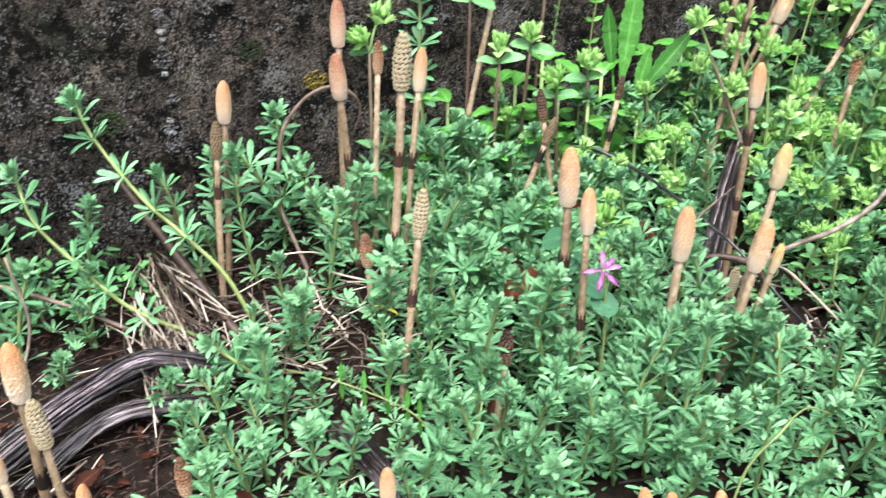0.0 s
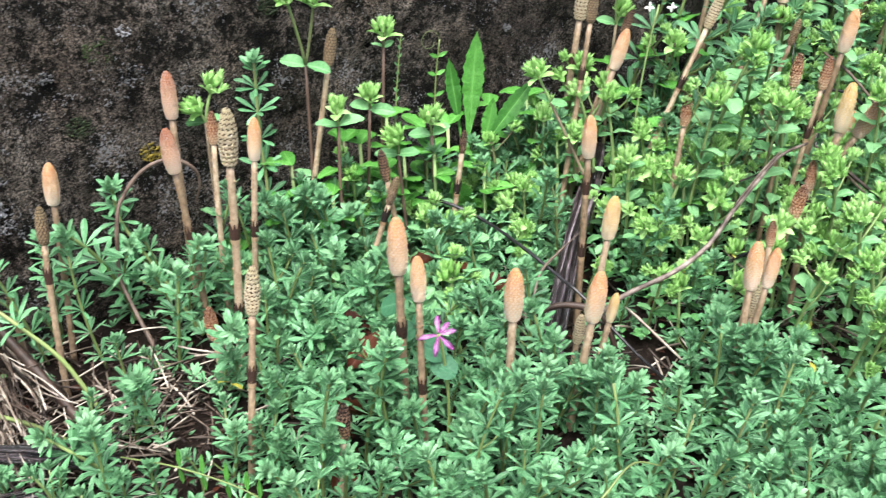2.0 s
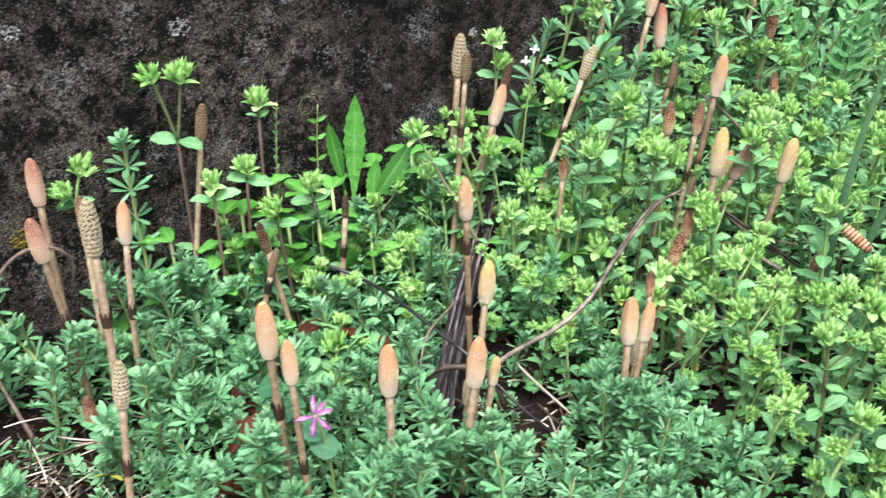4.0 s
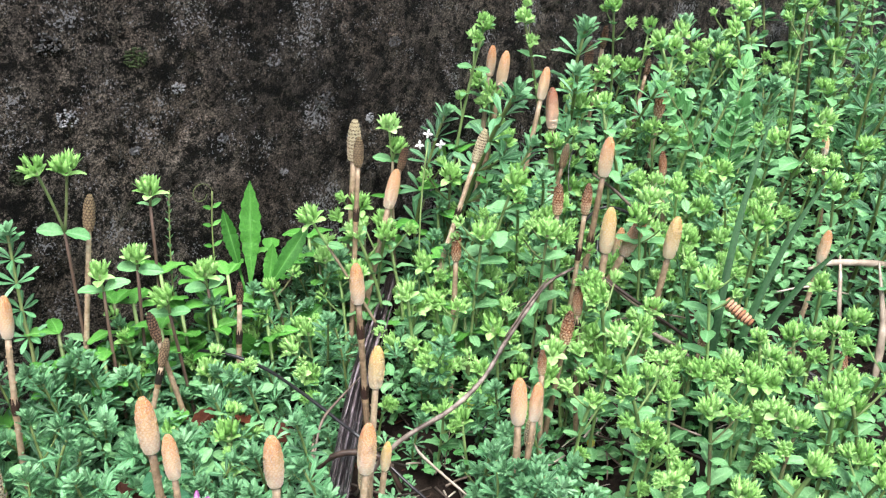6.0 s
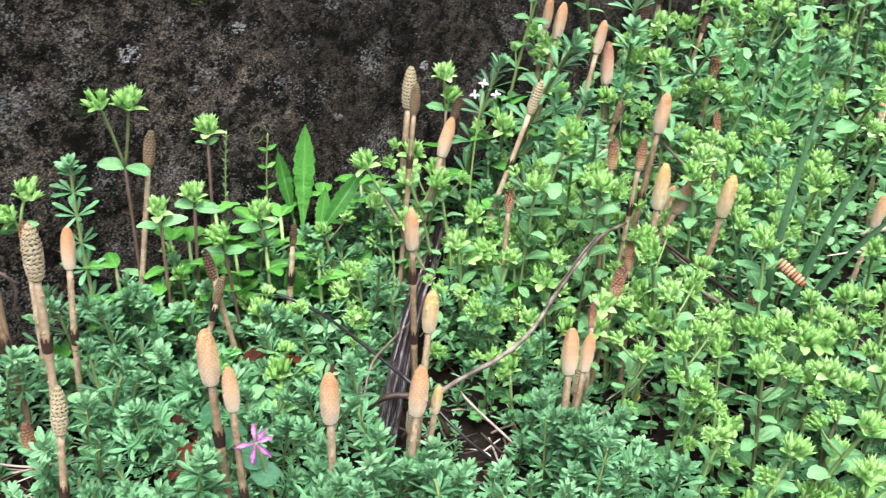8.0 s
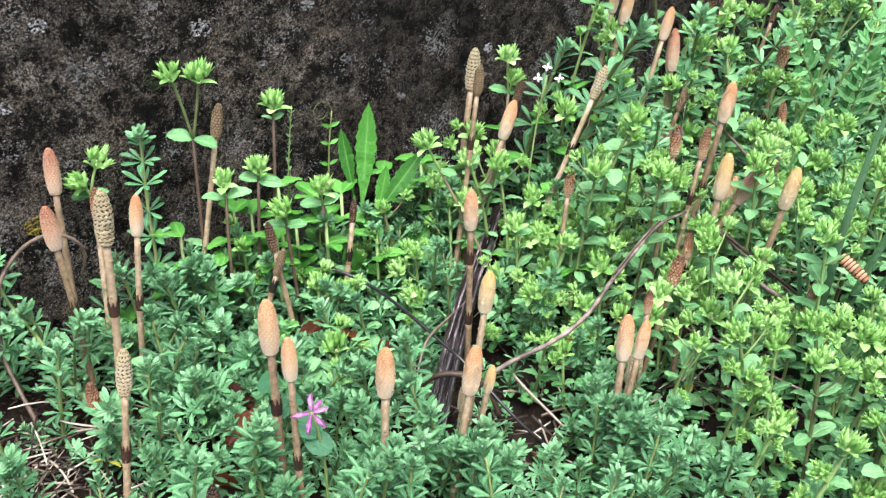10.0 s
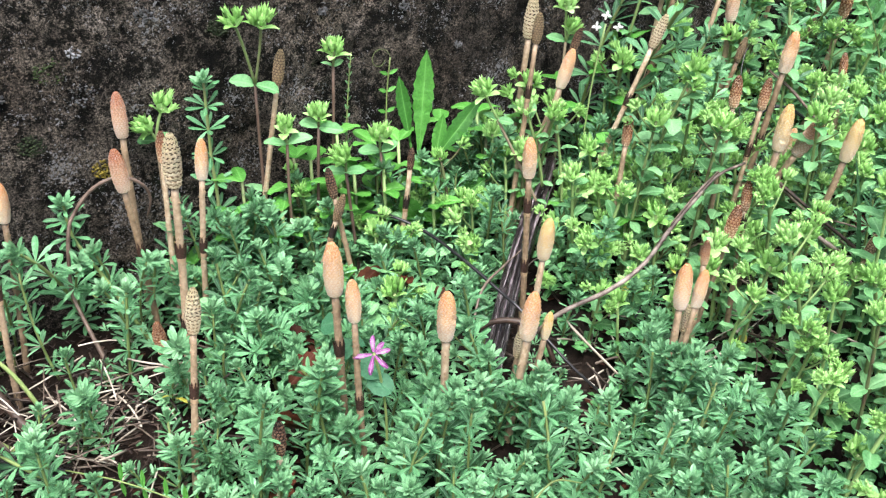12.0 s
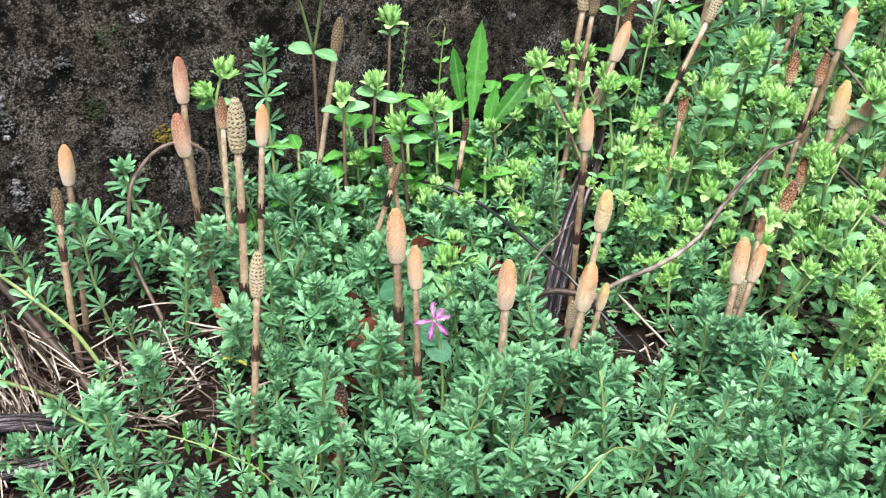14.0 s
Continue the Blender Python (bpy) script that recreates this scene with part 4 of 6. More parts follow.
mouse_ear(0.392, 0.165, 0.293)
mouse_ear(0.421, 0.182, 0.238)
mouse_ear(0.462, 0.165, 0.277)
cleaver(0.535, 0.182, 0.256)
mouse_ear(0.563, 0.165, 0.278)
mouse_ear(0.623, 0.182, 0.230)
mouse_ear(0.645, 0.165, 0.258)
cleaver(0.716, 0.182, 0.259)
mouse_ear(0.748, 0.165, 0.233)
mouse_ear(0.552, 0.182, 0.228)
mouse_ear(0.678, 0.165, 0.218)

# ---- more shoots between those ----
def free(x, y, gap, others):
    return all((x - a) ** 2 + (y - b) ** 2 > gap * gap for a, b in others)


def dist_line(x, y, a, b):
    ax, ay, bx, by = *a, *b
    t = max(0, min(1, ((x - ax) * (bx - ax) + (y - ay) * (by - ay)) / ((bx - ax) ** 2 + (by - ay) ** 2)))
    return math.hypot(x - ax - t * (bx - ax), y - ay - t * (by - ay))


def bare(x, y):
    """Places where wood, straw or soil lies open."""
    if dist_line(x, y, (0.125, 0.005), (0.30, 0.168)) < 0.015:
        return True
    if math.hypot(x - 0.185, y + 0.025) < 0.022 or math.hypot(x - 0.34, y - 0.0) < 0.02:
        return True
    if dist_line(x, y, (-0.32, 0.075), (-0.17, 0.085)) < 0.035 or dist_line(x, y, (-0.20, 0.17), (-0.22, 0.09)) < 0.03:
        return True
    if math.hypot(x - 0.465, y - 0.070) < 0.032:
        return True
    if math.hypot((x - 0.56) * 0.8, y + 0.095) < 0.042:
        return True
    if math.hypot(x + 0.100, y - 0.142) < 0.024 or math.hypot(x + 0.145, y - 0.118) < 0.012:
        return True
    return math.hypot(x + 0.27, y + 0.0) < 0.045


def canopy(x, y):
    """Tip height from the nearest shoots whose height is known, and the kind that grows there."""
    near = sorted(TOPS_FIXED, key=lambda t: (t[0] - x) ** 2 + (t[1] - y) ** 2)[:4]
    ws = [1 / ((t[0] - x) ** 2 + (t[1] - y) ** 2 + 1e-4) for t in near]
    return sum(w * t[2] for w, t in zip(ws, near)) / sum(ws), sum(w * t[3] for w, t in zip(ws, near)) / sum(ws)


# the long twig and the fallen cone lie open on top of the weeds too
SHOOTS += [Vector(p) for p in ((0.159, -0.012, 0.064), (0.178, -0.017, 0.071), (0.198, -0.022, 0.078), (0.213, -0.023, 0.084), (0.227, -0.024, 0.091), (0.241, -0.021, 0.100), (0.256, -0.018, 0.108), (0.271, -0.015, 0.115), (0.286, -0.012, 0.123), (0.298, -0.010, 0.128), (0.310, -0.008, 0.133), (0.325, -0.007, 0.134), (0.340, -0.006, 0.135), (0.386, 0.002, 0.110), (0.407, -0.108, 0.105), (0.44, -0.085, 0.15), (0.47, -0.075, 0.18), (0.300, 0.168, 0.086), (0.280, 0.148, 0.085), (0.258, 0.127, 0.084), (0.234, 0.106, 0.078), (0.209, 0.085, 0.070), (0.184, 0.063, 0.062), (0.160, 0.042, 0.052), (0.140, 0.022, 0.042), (-0.107, 0.134, 0.041), (-0.113, 0.156, 0.069), (-0.114, 0.168, 0.085), (-0.110, 0.172, 0.105), (0.099, 0.160, 0.089), (0.117, 0.136, 0.090), (0.125, 0.122, 0.087), (0.133, 0.108, 0.083), (0.137, 0.090, 0.080), (0.140, 0.071, 0.076), (0.144, 0.052, 0.070), (0.147, 0.032, 0.065))]


def clear_of_cones(x, y, z):
    """Shoots on the open side of a horsetail stay lower than its cone."""
    for f in SHOOTS:
        out = Vector((-0.20 - f.x, -0.50 - f.y)).normalized()
        dx, dy = x - f.x, y - f.y
        d, side = dx * out.x + dy * out.y, abs(dx * out.y - dy * out.x)
        if -0.01 < d < 0.3 and side < 0.021:
            z = min(z, f.z - 0.006 + 0.33 * d)
    return max(z, ground_z(x, y) + 0.03)


# tall chickweed and cleavers along the foot of the wall, farther off
trnd = random.Random(33)
for i in range(34):
    x = 0.40 + 0.62 * i / 33 + trnd.uniform(-0.015, 0.015)
    y = trnd.uniform(0.10, 0.186) if i % 3 else trnd.uniform(0.02, 0.12)
    z = min(0.235 + 0.22 * max(0, x - 0.42), 0.33) * trnd.uniform(0.88, 1.08)
    if y > 0.1:
        z += 0.02
    (cleaver if i % 4 == 0 else mouse_ear)(x, y, clear_of_cones(x, y, z - 0.035))
TOPS_FIXED = list(TOPS)
taken = [(t[0], t[1]) for t in TOPS]
srnd = random.Random(9)
count = [0, 0]
tries = 0
while tries < 9000 and count[0] < 300:
    tries += 1
    x, y = srnd.uniform(-0.36, 0.34), srnd.uniform(-0.30, 0.19)
    # only in front of the wall, round the bed that is seen
    if y < -0.26 or bare(x, y) or x - 0.15 > 0.9 * (y + 0.30) + 0.25:
        continue
    z, kind = canopy(x, y)
    if kind > 0.5 or not free(x, y, 0.0118, taken):
        continue
    if x < -0.1 and y > 0.02 and srnd.random() < 0.25:
        continue
    taken.append((x, y))
    place_pattern(PATTERNS, x, y, clear_of_cones(x, y, z - srnd.uniform(0.003, 0.028)), count[0] >= 90)
    count[0] += 1
tries = 0
while tries < 9000 and count[1] < 170:
    tries += 1
    x, y = srnd.uniform(0.0, 1.0), srnd.uniform(-0.36, 0.19)
    if bare(x, y):
        continue
    z, kind = canopy(x, y)
    if kind < 0.5 or not free(x, y, 0.019, taken):
        continue
    taken.append((x, y))
    ears = srnd.random() < (0.66 if x < 0.45 else 0.5)
    place_pattern(MICE if ears else PATTERNS, x, y, clear_of_cones(x, y, z - srnd.uniform(0.012, 0.055)), not ears)
    count[1] += 1


# leafy middle layer along the foot of the wall
made = 0
for _ in range(3000):
    x, y = srnd.uniform(-0.04, 0.40), srnd.uniform(0.045, 0.178)
    if made == 80 or bare(x, y) or not free(x, y, 0.011, taken):
        continue
    taken.append((x, y))
    ears = made % 2 and x > 0.04
    place_pattern(MICE if ears else PATTERNS, x, y, clear_of_cones(x, y, ground_z(x, y) + srnd.uniform(0.045, 0.100)), not ears)
    made += 1


# cleavers filling the strip before the wall
made = 0
for _ in range(3000):
    x, y = srnd.uniform(-0.06, 0.23), srnd.uniform(0.120, 0.184)
    if made == 38 or math.hypot(x + 0.100, y - 0.142) < 0.020 or not free(x, y, 0.009, taken):
        continue
    taken.append((x, y))
    place_pattern(PATTERNS, x, y, clear_of_cones(x, y, ground_z(x, y) + srnd.uniform(0.050, 0.105)), True)
    made += 1
# a denser second layer round the stems of the far horsetails
made = 0
for _ in range(4000):
    x, y = srnd.uniform(0.19, 0.62), srnd.uniform(-0.04, 0.165)
    if made == 110 or bare(x, y) or not free(x, y, 0.012, taken):
        continue
    taken.append((x, y))
    ears = made % 6 > 0
    place_pattern(MICE if ears else PATTERNS, x, y, clear_of_cones(x, y, ground_z(x, y) + srnd.uniform(0.055, 0.115)), made % 3 == 0)
    made += 1


# the front edge of the bed closes over the soil
made = 0
for _ in range(4000):
    x, y = srnd.uniform(-0.05, 0.33), srnd.uniform(-0.33, -0.16)
    if made == 70 or not free(x, y, 0.012, taken):
        continue
    taken.append((x, y))
    ears = x > 0.2 and made % 3 > 0
    place_pattern(MICE if ears else PATTERNS, x, y, ground_z(x, y) + srnd.uniform(0.060, 0.095), True)
    made += 1
# crowded chickweed on the open side of the bed
made = 0
for _ in range(6000):
    x, y = srnd.uniform(0.27, 0.52), srnd.uniform(-0.30, -0.055)
    if made == 28 or bare(x, y) or not free(x, y, 0.011, taken):
        continue
    z, kind = canopy(x, y)
    if kind < 0.45:
        continue
    taken.append((x, y))
    place_pattern(MICE, x, y, clear_of_cones(x, y, z - srnd.uniform(0.005, 0.05)), True)
    made += 1


# cleavers that hide the feet of the near horsetails
for f in list(SHOOTS[:62]):
    if f.y < -0.025 and (0.03 < f.x < 0.07 or 0.10 < f.x < 0.135 or 0.19 < f.x < 0.25) and f.z > 0.05:
        out = Vector((-0.20 - f.x, -0.50 - f.y)).normalized()
        for d, side in ((0.013, 0.005), (0.020, -0.008), (0.030, 0.002), (0.040, 0.012)):
            x, y = f.x + out.x * d - out.y * side, f.y + out.y * d + out.x * side
            place_pattern(PATTERNS, x, y, max(ground_z(x, y) + 0.03, f.z - srnd.uniform(0.026, 0.038) + 0.2 * d), True)


for foot, spots in (((0.000, -0.002, 0.122), ((0.013, -0.005, 0.036), (0.022, -0.011, 0.040))), ((-0.071, 0.036, 0.095), ((0.012, 0.004, 0.048), (0.018, -0.007, 0.052), (0.028, 0.003, 0.056)))):
    out = Vector((-0.20 - foot[0], -0.50 - foot[1])).normalized()
    for d, side, down in spots:
        place_pattern(PATTERNS, foot[0] + out.x * d - out.y * side, foot[1] + out.y * d + out.x * side, foot[2] - down, True)


def join_shoots(name, label, placed):
    """Further shoots of a kind that is past counting, as one object."""
    mats, vs, fs, ss, rs, base = [], [], [], [], [], 0
    for thing, m in placed:
        for ob in thing.children:
            me = ob.data
            co = np.empty(len(me.vertices) * 3)
            me.vertices.foreach_get("co", co)
            rib = np.zeros(len(me.vertices))
            if "rib" in me.attributes:
                me.attributes["rib"].data.foreach_get("value", rib)
            k = np.array(m @ ob.matrix_basis)
            vs.append(co.reshape(-1, 3) @ k[:3, :3].T + k[:3, 3])
            for mt in me.materials:
                if mt not in mats:
                    mats.append(mt)
            slot = [mats.index(mt) for mt in me.materials]
            fs += [tuple(i + base for i in p.vertices) for p in me.polygons]
            ss += [slot[p.material_index] for p in me.polygons]
            rs.append(rib)
            base += len(me.vertices)
    me = bpy.data.meshes.new(name)
    me.from_pydata(np.concatenate(vs).tolist(), [], fs)
    for mt in mats:
        me.materials.append(mt)
    me.polygons.foreach_set("material_index", ss)
    me.polygons.foreach_set("use_smooth", [True] * len(fs))
    me.attributes.new("rib", "FLOAT", "POINT").data.foreach_set("value", np.concatenate(rs))
    tagged(new(name, me), label, name.split("_")[0], kind="stuff")


join_shoots("chickweed_growth", "dense stand of yellow-green mouse-ear chickweed with bud clusters", JOINED[1])
join_shoots("cleavers_growth", "dense stand of blue-green cleavers shoots with whorled leaves", JOINED[0])
# patterns that stand nowhere are taken away
for thing, _, _ in PATTERNS + MICE:
    if thing.name not in USED:
        for ob in (*thing.children_recursive, thing):
            bpy.data.objects.remove(ob)


# ---- low growth and litter ----
def scatter_leaves(name, label, category, mat, n, where, size, seed, shape=oval, wide=0.7, lift=(0, 0.05), tilt=0.6, teeth=0.0, segs=4):
    rnd = random.Random(seed)
    b = Build()
    made = 0
    while made < n:
        p = where(rnd)
        if p is None:
            continue
        x, y = p
        a, e = rnd.uniform(0, 6.28), rnd.uniform(-0.2, tilt)
        q = rnd.uniform(*size)
        z = ground_z(x, y) + rnd.uniform(*lift)
        b.leaf((x, y, z), (math.cos(a), math.sin(a), e), (0, 0, 1), q, q * wide * rnd.uniform(0.8, 1.2), shape, rnd.uniform(-0.3, 0.1), rnd.uniform(0.1, 0.35), segs, 0, teeth)
        made += 1
    tagged(new(name, b.mesh(name, [mat])), label, category, kind="stuff")


def bed(rnd):
    x, y = rnd.uniform(-0.32, 1.05), rnd.uniform(-0.34, 0.192)
    if bare(x, y) and rnd.random() < 0.93:
        return None
    if x < -0.12 and y > 0.0 and rnd.random() < 0.75:
        return None
    return x, y


def right_bed(rnd):
    x, y = rnd.uniform(0.17, 1.1), rnd.uniform(-0.2, 0.192)
    return None if bare(x, y) and rnd.random() < 0.8 else (x, y)


def scatter_shoots(name, label, meshes, mats, n, where, lift, size, seed, lean=0.35):
    """Many copies of small leaf rings joined into one undergrowth object."""
    rnd = random.Random(seed)
    vs, fs, ss, rs, base = [], [], [], [], 0
    src = []
    for me in meshes:
        co = np.empty(len(me.vertices) * 3)
        me.vertices.foreach_get("co", co)
        rib = np.empty(len(me.vertices))
        me.attributes["rib"].data.foreach_get("value", rib)
        src.append((co.reshape(-1, 3), [tuple(p.vertices) for p in me.polygons], mats.index(me.materials[0]), rib))
    made = 0
    while made < n:
        p = where(rnd)
        if p is None:
            continue
        x, y = p
        co, faces, slot, rib = rnd.choice(src)
        m = Matrix.Translation((x, y, ground_z(x, y) + rnd.uniform(*lift))) @ upright((rnd.uniform(-lean, lean), rnd.uniform(-lean, lean), 1), rnd.uniform(0, 6.28)) @ Matrix.Scale(rnd.uniform(*size), 4)
        k = np.array(m)
        vs.append(co @ k[:3, :3].T + k[:3, 3])
        fs += [tuple(i + base for i in f) for f in faces]
        ss += [slot] * len(faces)
        rs.append(rib)
        base += len(co)
        made += 1
    vs = np.concatenate(vs)
    vs[:, 1] = np.minimum(vs[:, 1], WALL_Y - 0.004)
    me = bpy.data.meshes.new(name)
    me.from_pydata(vs.tolist(), [], fs)
    for mt in mats:
        me.materials.append(mt)
    me.polygons.foreach_set("material_index", ss)
    me.polygons.foreach_set("use_smooth", [True] * len(fs))
    me.attributes.new("rib", "FLOAT", "POINT").data.foreach_set("value", np.concatenate(rs))
    tagged(new(name, me), label, "undergrowth", kind="stuff")


def cleaver_bed(rnd):
    x, y = rnd.uniform(-0.34, 0.45), rnd.uniform(-0.33, 0.185)
    if bare(x, y) or canopy(x, y)[1] > 0.75:
        return None
    if x < -0.1 and y > 0.0 and rnd.random() < 0.8:
        return None
    return x, y


def mouse_bed(rnd):
    x, y = rnd.uniform(-0.05, 1.1), rnd.uniform(-0.34, 0.185)
    if bare(x, y) or canopy(x, y)[1] < 0.4:
        return None
    return x, y


scatter_shoots("cleavers_undergrowth", "dense low cleavers whorls under the taller shoots", W_BIG + W_MID + W_TOP, [CLEAVER], 620, cleaver_bed, (0.002, 0.024), (0.65, 0.95), 151)
scatter_shoots("chickweed_undergrowth", "dense low yellow-green chickweed leaves between the stems", EARS, [MOUSE], 1500, mouse_bed, (0.002, 0.030), (0.5, 0.85), 152)
def wall_bed(rnd):
    x, y = rnd.uniform(-0.05, 0.42), rnd.uniform(0.05, 0.185)
    return None if bare(x, y) else (x, y)


scatter_shoots("cleavers_thicket", "cleavers whorls crowded between stems before the wall", W_BIG + W_MID + BUDS, [CLEAVER, CLEAVER_YOUNG], 420, wall_bed, (0.015, 0.055), (0.7, 1.05), 153)
scatter_shoots("chickweed_thicket", "hairy chickweed leaves crowded between stems before the wall", EARS, [MOUSE], 620, wall_bed, (0.010, 0.062), (0.55, 1.0), 154, 0.6)
scatter_leaves("low_leaves", "tangle of narrow green leaves low on the soil", "undergrowth", CLEAVER, 1900, bed, (0.006, 0.013), 51, spoon, 0.3, (0.0, 0.03), 0.9)
scatter_leaves("round_leaves", "carpet of small bright green rounded leaves", "undergrowth", LOW_LEAF, 3600, right_bed, (0.005, 0.010), 52, blunt, 0.75, (0.0, 0.035), 0.7, 0.0, 5)
def litter_bed(r):
    x, y = r.uniform(-0.34, 0.6), r.uniform(-0.25, 0.19)
    return (x, y) if bare(x, y) or r.random() < 0.35 else None


scatter_leaves("fallen_leaves", "dark reddish-brown rotting leaf bits on the soil", "leaf litter", DEAD_LEAF, 1500, litter_bed, (0.003, 0.008), 53, oval, 0.55, (-0.002, 0.008), 0.6)
scatter_leaves("soil_litter", "dark brown rotting bark and leaf bits covering the soil", "leaf litter", HUMUS, 4200, lambda r: (r.uniform(-0.36, -0.08), r.uniform(-0.12, 0.19)) if r.random() < 0.6 else litter_bed(r), (0.003, 0.008), 58, lance, 0.35, (-0.001, 0.010), 0.5)


def ragged(x, y, reach):
    """Weeds thin out unevenly away from the bed; true where one grows."""
    d = math.hypot((x - 0.35) * 0.8, y + 0.1)
    return d < reach * (0.55 + 0.75 * (0.5 + 0.5 * noise.noise(Vector((x * 2.1, y * 2.1, 3.0)))) + 0.25 * noise.noise(Vector((x * 7.0, y * 7.0, 8.0))))


def far_bed(rnd):
    x, y = rnd.uniform(0.6, 3.2), rnd.uniform(-1.7, 0.19)
    if x < 0.9 and (y > -0.34 or rnd.random() < (0.9 - x) / 0.3):
        return None
    return (x, y) if ragged(x, y, 1.9) else None


scatter_leaves("far_leaves", "bright green leafy weeds farther along the wall", "undergrowth", MOUSE, 13000, far_bed, (0.008, 0.018), 54, blunt, 0.5, (0.0, 0.09), 1.3)


def near_bed(rnd):
    x, y = rnd.uniform(-2.2, 2.6), rnd.uniform(-2.2, 0.19)
    inside = -0.33 < x < 0.87 and y > -0.34
    return (x, y) if not inside and ragged(x, y, 1.7) else None


scatter_leaves("near_leaves", "low green weeds on open ground", "undergrowth", LOW_LEAF, 20000, near_bed, (0.008, 0.020), 55, blunt, 0.5, (0.0, 0.025), 0.6)


scatter_leaves("far_round_leaves", "broad blue-green weed leaves between far stems", "undergrowth", MOUSE, 1900, lambda r: (r.uniform(0.42, 1.1), r.uniform(-0.1, 0.19)), (0.007, 0.014), 56, blunt, 0.6, (0.02, 0.11), 1.0, 0.0, 6)
scatter_leaves("wall_foot_leaves", "small green leaves at the foot of the wall", "undergrowth", LOW_LEAF, 260, lambda r: (r.uniform(-0.34, -0.2), r.uniform(0.15, 0.195)), (0.005, 0.011), 57, oval, 0.55, (0.0, 0.03), 1.2, 0.15, 5)


def straw_heap():
    rnd = random.Random(61)
    b = Build()
    def bit(x, y, z, q, a, e, r):
        d = Vector((math.cos(a) * math.cos(e), math.sin(a) * math.cos(e), math.sin(e))) * q
        p = Vector((x, y, z))
        b.tube(bez(p, p + d / 2 + Vector((rnd.uniform(-1, 1), rnd.uniform(-1, 1), rnd.uniform(-0.2, 1))) * q * 0.12, p + d, 4), r, 4, 0, True)
    for _ in range(190):
        t = rnd.random()
        x, y = -0.195 - 0.025 * t + rnd.gauss(0, 0.012), 0.178 - 0.085 * t + rnd.gauss(0, 0.010)
        bit(x, min(y, 0.19), ground_z(x, y) + rnd.uniform(0.0, 0.03), rnd.uniform(0.02, 0.060), rnd.gauss(-1.45, 0.25), rnd.gauss(-0.25, 0.2), rnd.uniform(0.0003, 0.0008))
    for _ in range(190):
        x, y = rnd.gauss(-0.105, 0.045), rnd.gauss(0.095, 0.028)
        bit(x, min(y, 0.18), ground_z(x, y) + rnd.uniform(0.0, 0.022), rnd.uniform(0.012, 0.045), rnd.uniform(0, 6.28), rnd.gauss(0.05, 0.25), rnd.uniform(0.0003, 0.0008))
    for _ in range(320):
        x, y = rnd.uniform(-0.34, 0.6), rnd.uniform(-0.1, 0.185)
        bit(x, y, ground_z(x, y) + rnd.uniform(0.0, 0.012), rnd.uniform(0.012, 0.05), rnd.uniform(0, 6.28), rnd.gauss(0.0, 0.15), rnd.uniform(0.0003, 0.0009))
    for _ in range(170):
        x, y = rnd.uniform(-0.34, -0.15), rnd.uniform(-0.04, 0.12)
        bit(x, y, ground_z(x, y) + rnd.uniform(0.002, 0.012), rnd.uniform(0.010, 0.05), rnd.gauss(0.2, 0.5), rnd.gauss(0.05, 0.15), rnd.uniform(0.0002, 0.0006))
    for _ in range(40):
        x, y = rnd.gauss(0.185, 0.02), rnd.gauss(-0.02, 0.025)
        bit(x, y, ground_z(x, y) + rnd.uniform(0.0, 0.02), rnd.uniform(0.015, 0.05), rnd.uniform(0, 6.28), rnd.gauss(0.1, 0.3), rnd.uniform(0.0004, 0.0010))
    for _ in range(90):
        x, y = rnd.gauss(0.36, 0.05), rnd.gauss(-0.03, 0.03)
        bit(x, y, ground_z(x, y) + rnd.uniform(0.0, 0.03), rnd.uniform(0.02, 0.06), rnd.uniform(0, 6.28), rnd.gauss(0.05, 0.2), rnd.uniform(0.0004, 0.0010))
    tagged(new("dry_straw", b.mesh("dry_straw", [STRAW])), "pale dry straw and stalk bits strewn on soil", "straw", kind="stuff")


straw_heap()


# ---- twigs, stalks and wood ----
def stick(name, pts, radii, mat, label, sides=8, n=6, seed=1, knobbly=0.10):
    rnd = random.Random(seed)
    line = smooth_line(pts, n)
    k = len(line) - 1
    rs = []
    for i in range(k + 1):
        f = i / k * (len(radii) - 1)
        j = min(int(f), len(radii) - 2)
        rs.append((radii[j] + (radii[j + 1] - radii[j]) * (f - j)) * rnd.uniform(1 - knobbly, 1 + knobbly))
    at = line[0].copy()
    b = Build()
    b.tube([p - at for p in line], rs, sides)
    ob = new(name, b.mesh(name, [mat]))
    ob.matrix_basis = Matrix.Translation(at)
    return tagged(ob, label, "twig" if "wood" not in name else "wood")


stick("black_runner", ((0.073, 0.173, 0.085), (0.099, 0.160, 0.089), (0.117, 0.136, 0.090), (0.133, 0.108, 0.083), (0.140, 0.071, 0.076), (0.147, 0.032, 0.065), (0.151, 0.011, 0.058), (0.165, -0.03, 0.03), (0.19, -0.06, 0.0)), (0.0008, 0.0014, 0.0013, 0.0009), WIRY, "shiny black wiry stem arching over the weeds", 7, 6, 2)
stick("brown_runner", ((0.012, 0.165, 0.05), (0.027, 0.186, 0.081), (0.052, 0.183, 0.084), (0.073, 0.172, 0.083), (0.09, 0.15, 0.07)), (0.0007, 0.0008, 0.0006), TWIG, "thin brown dry stem among leaves", 6, 6, 3)
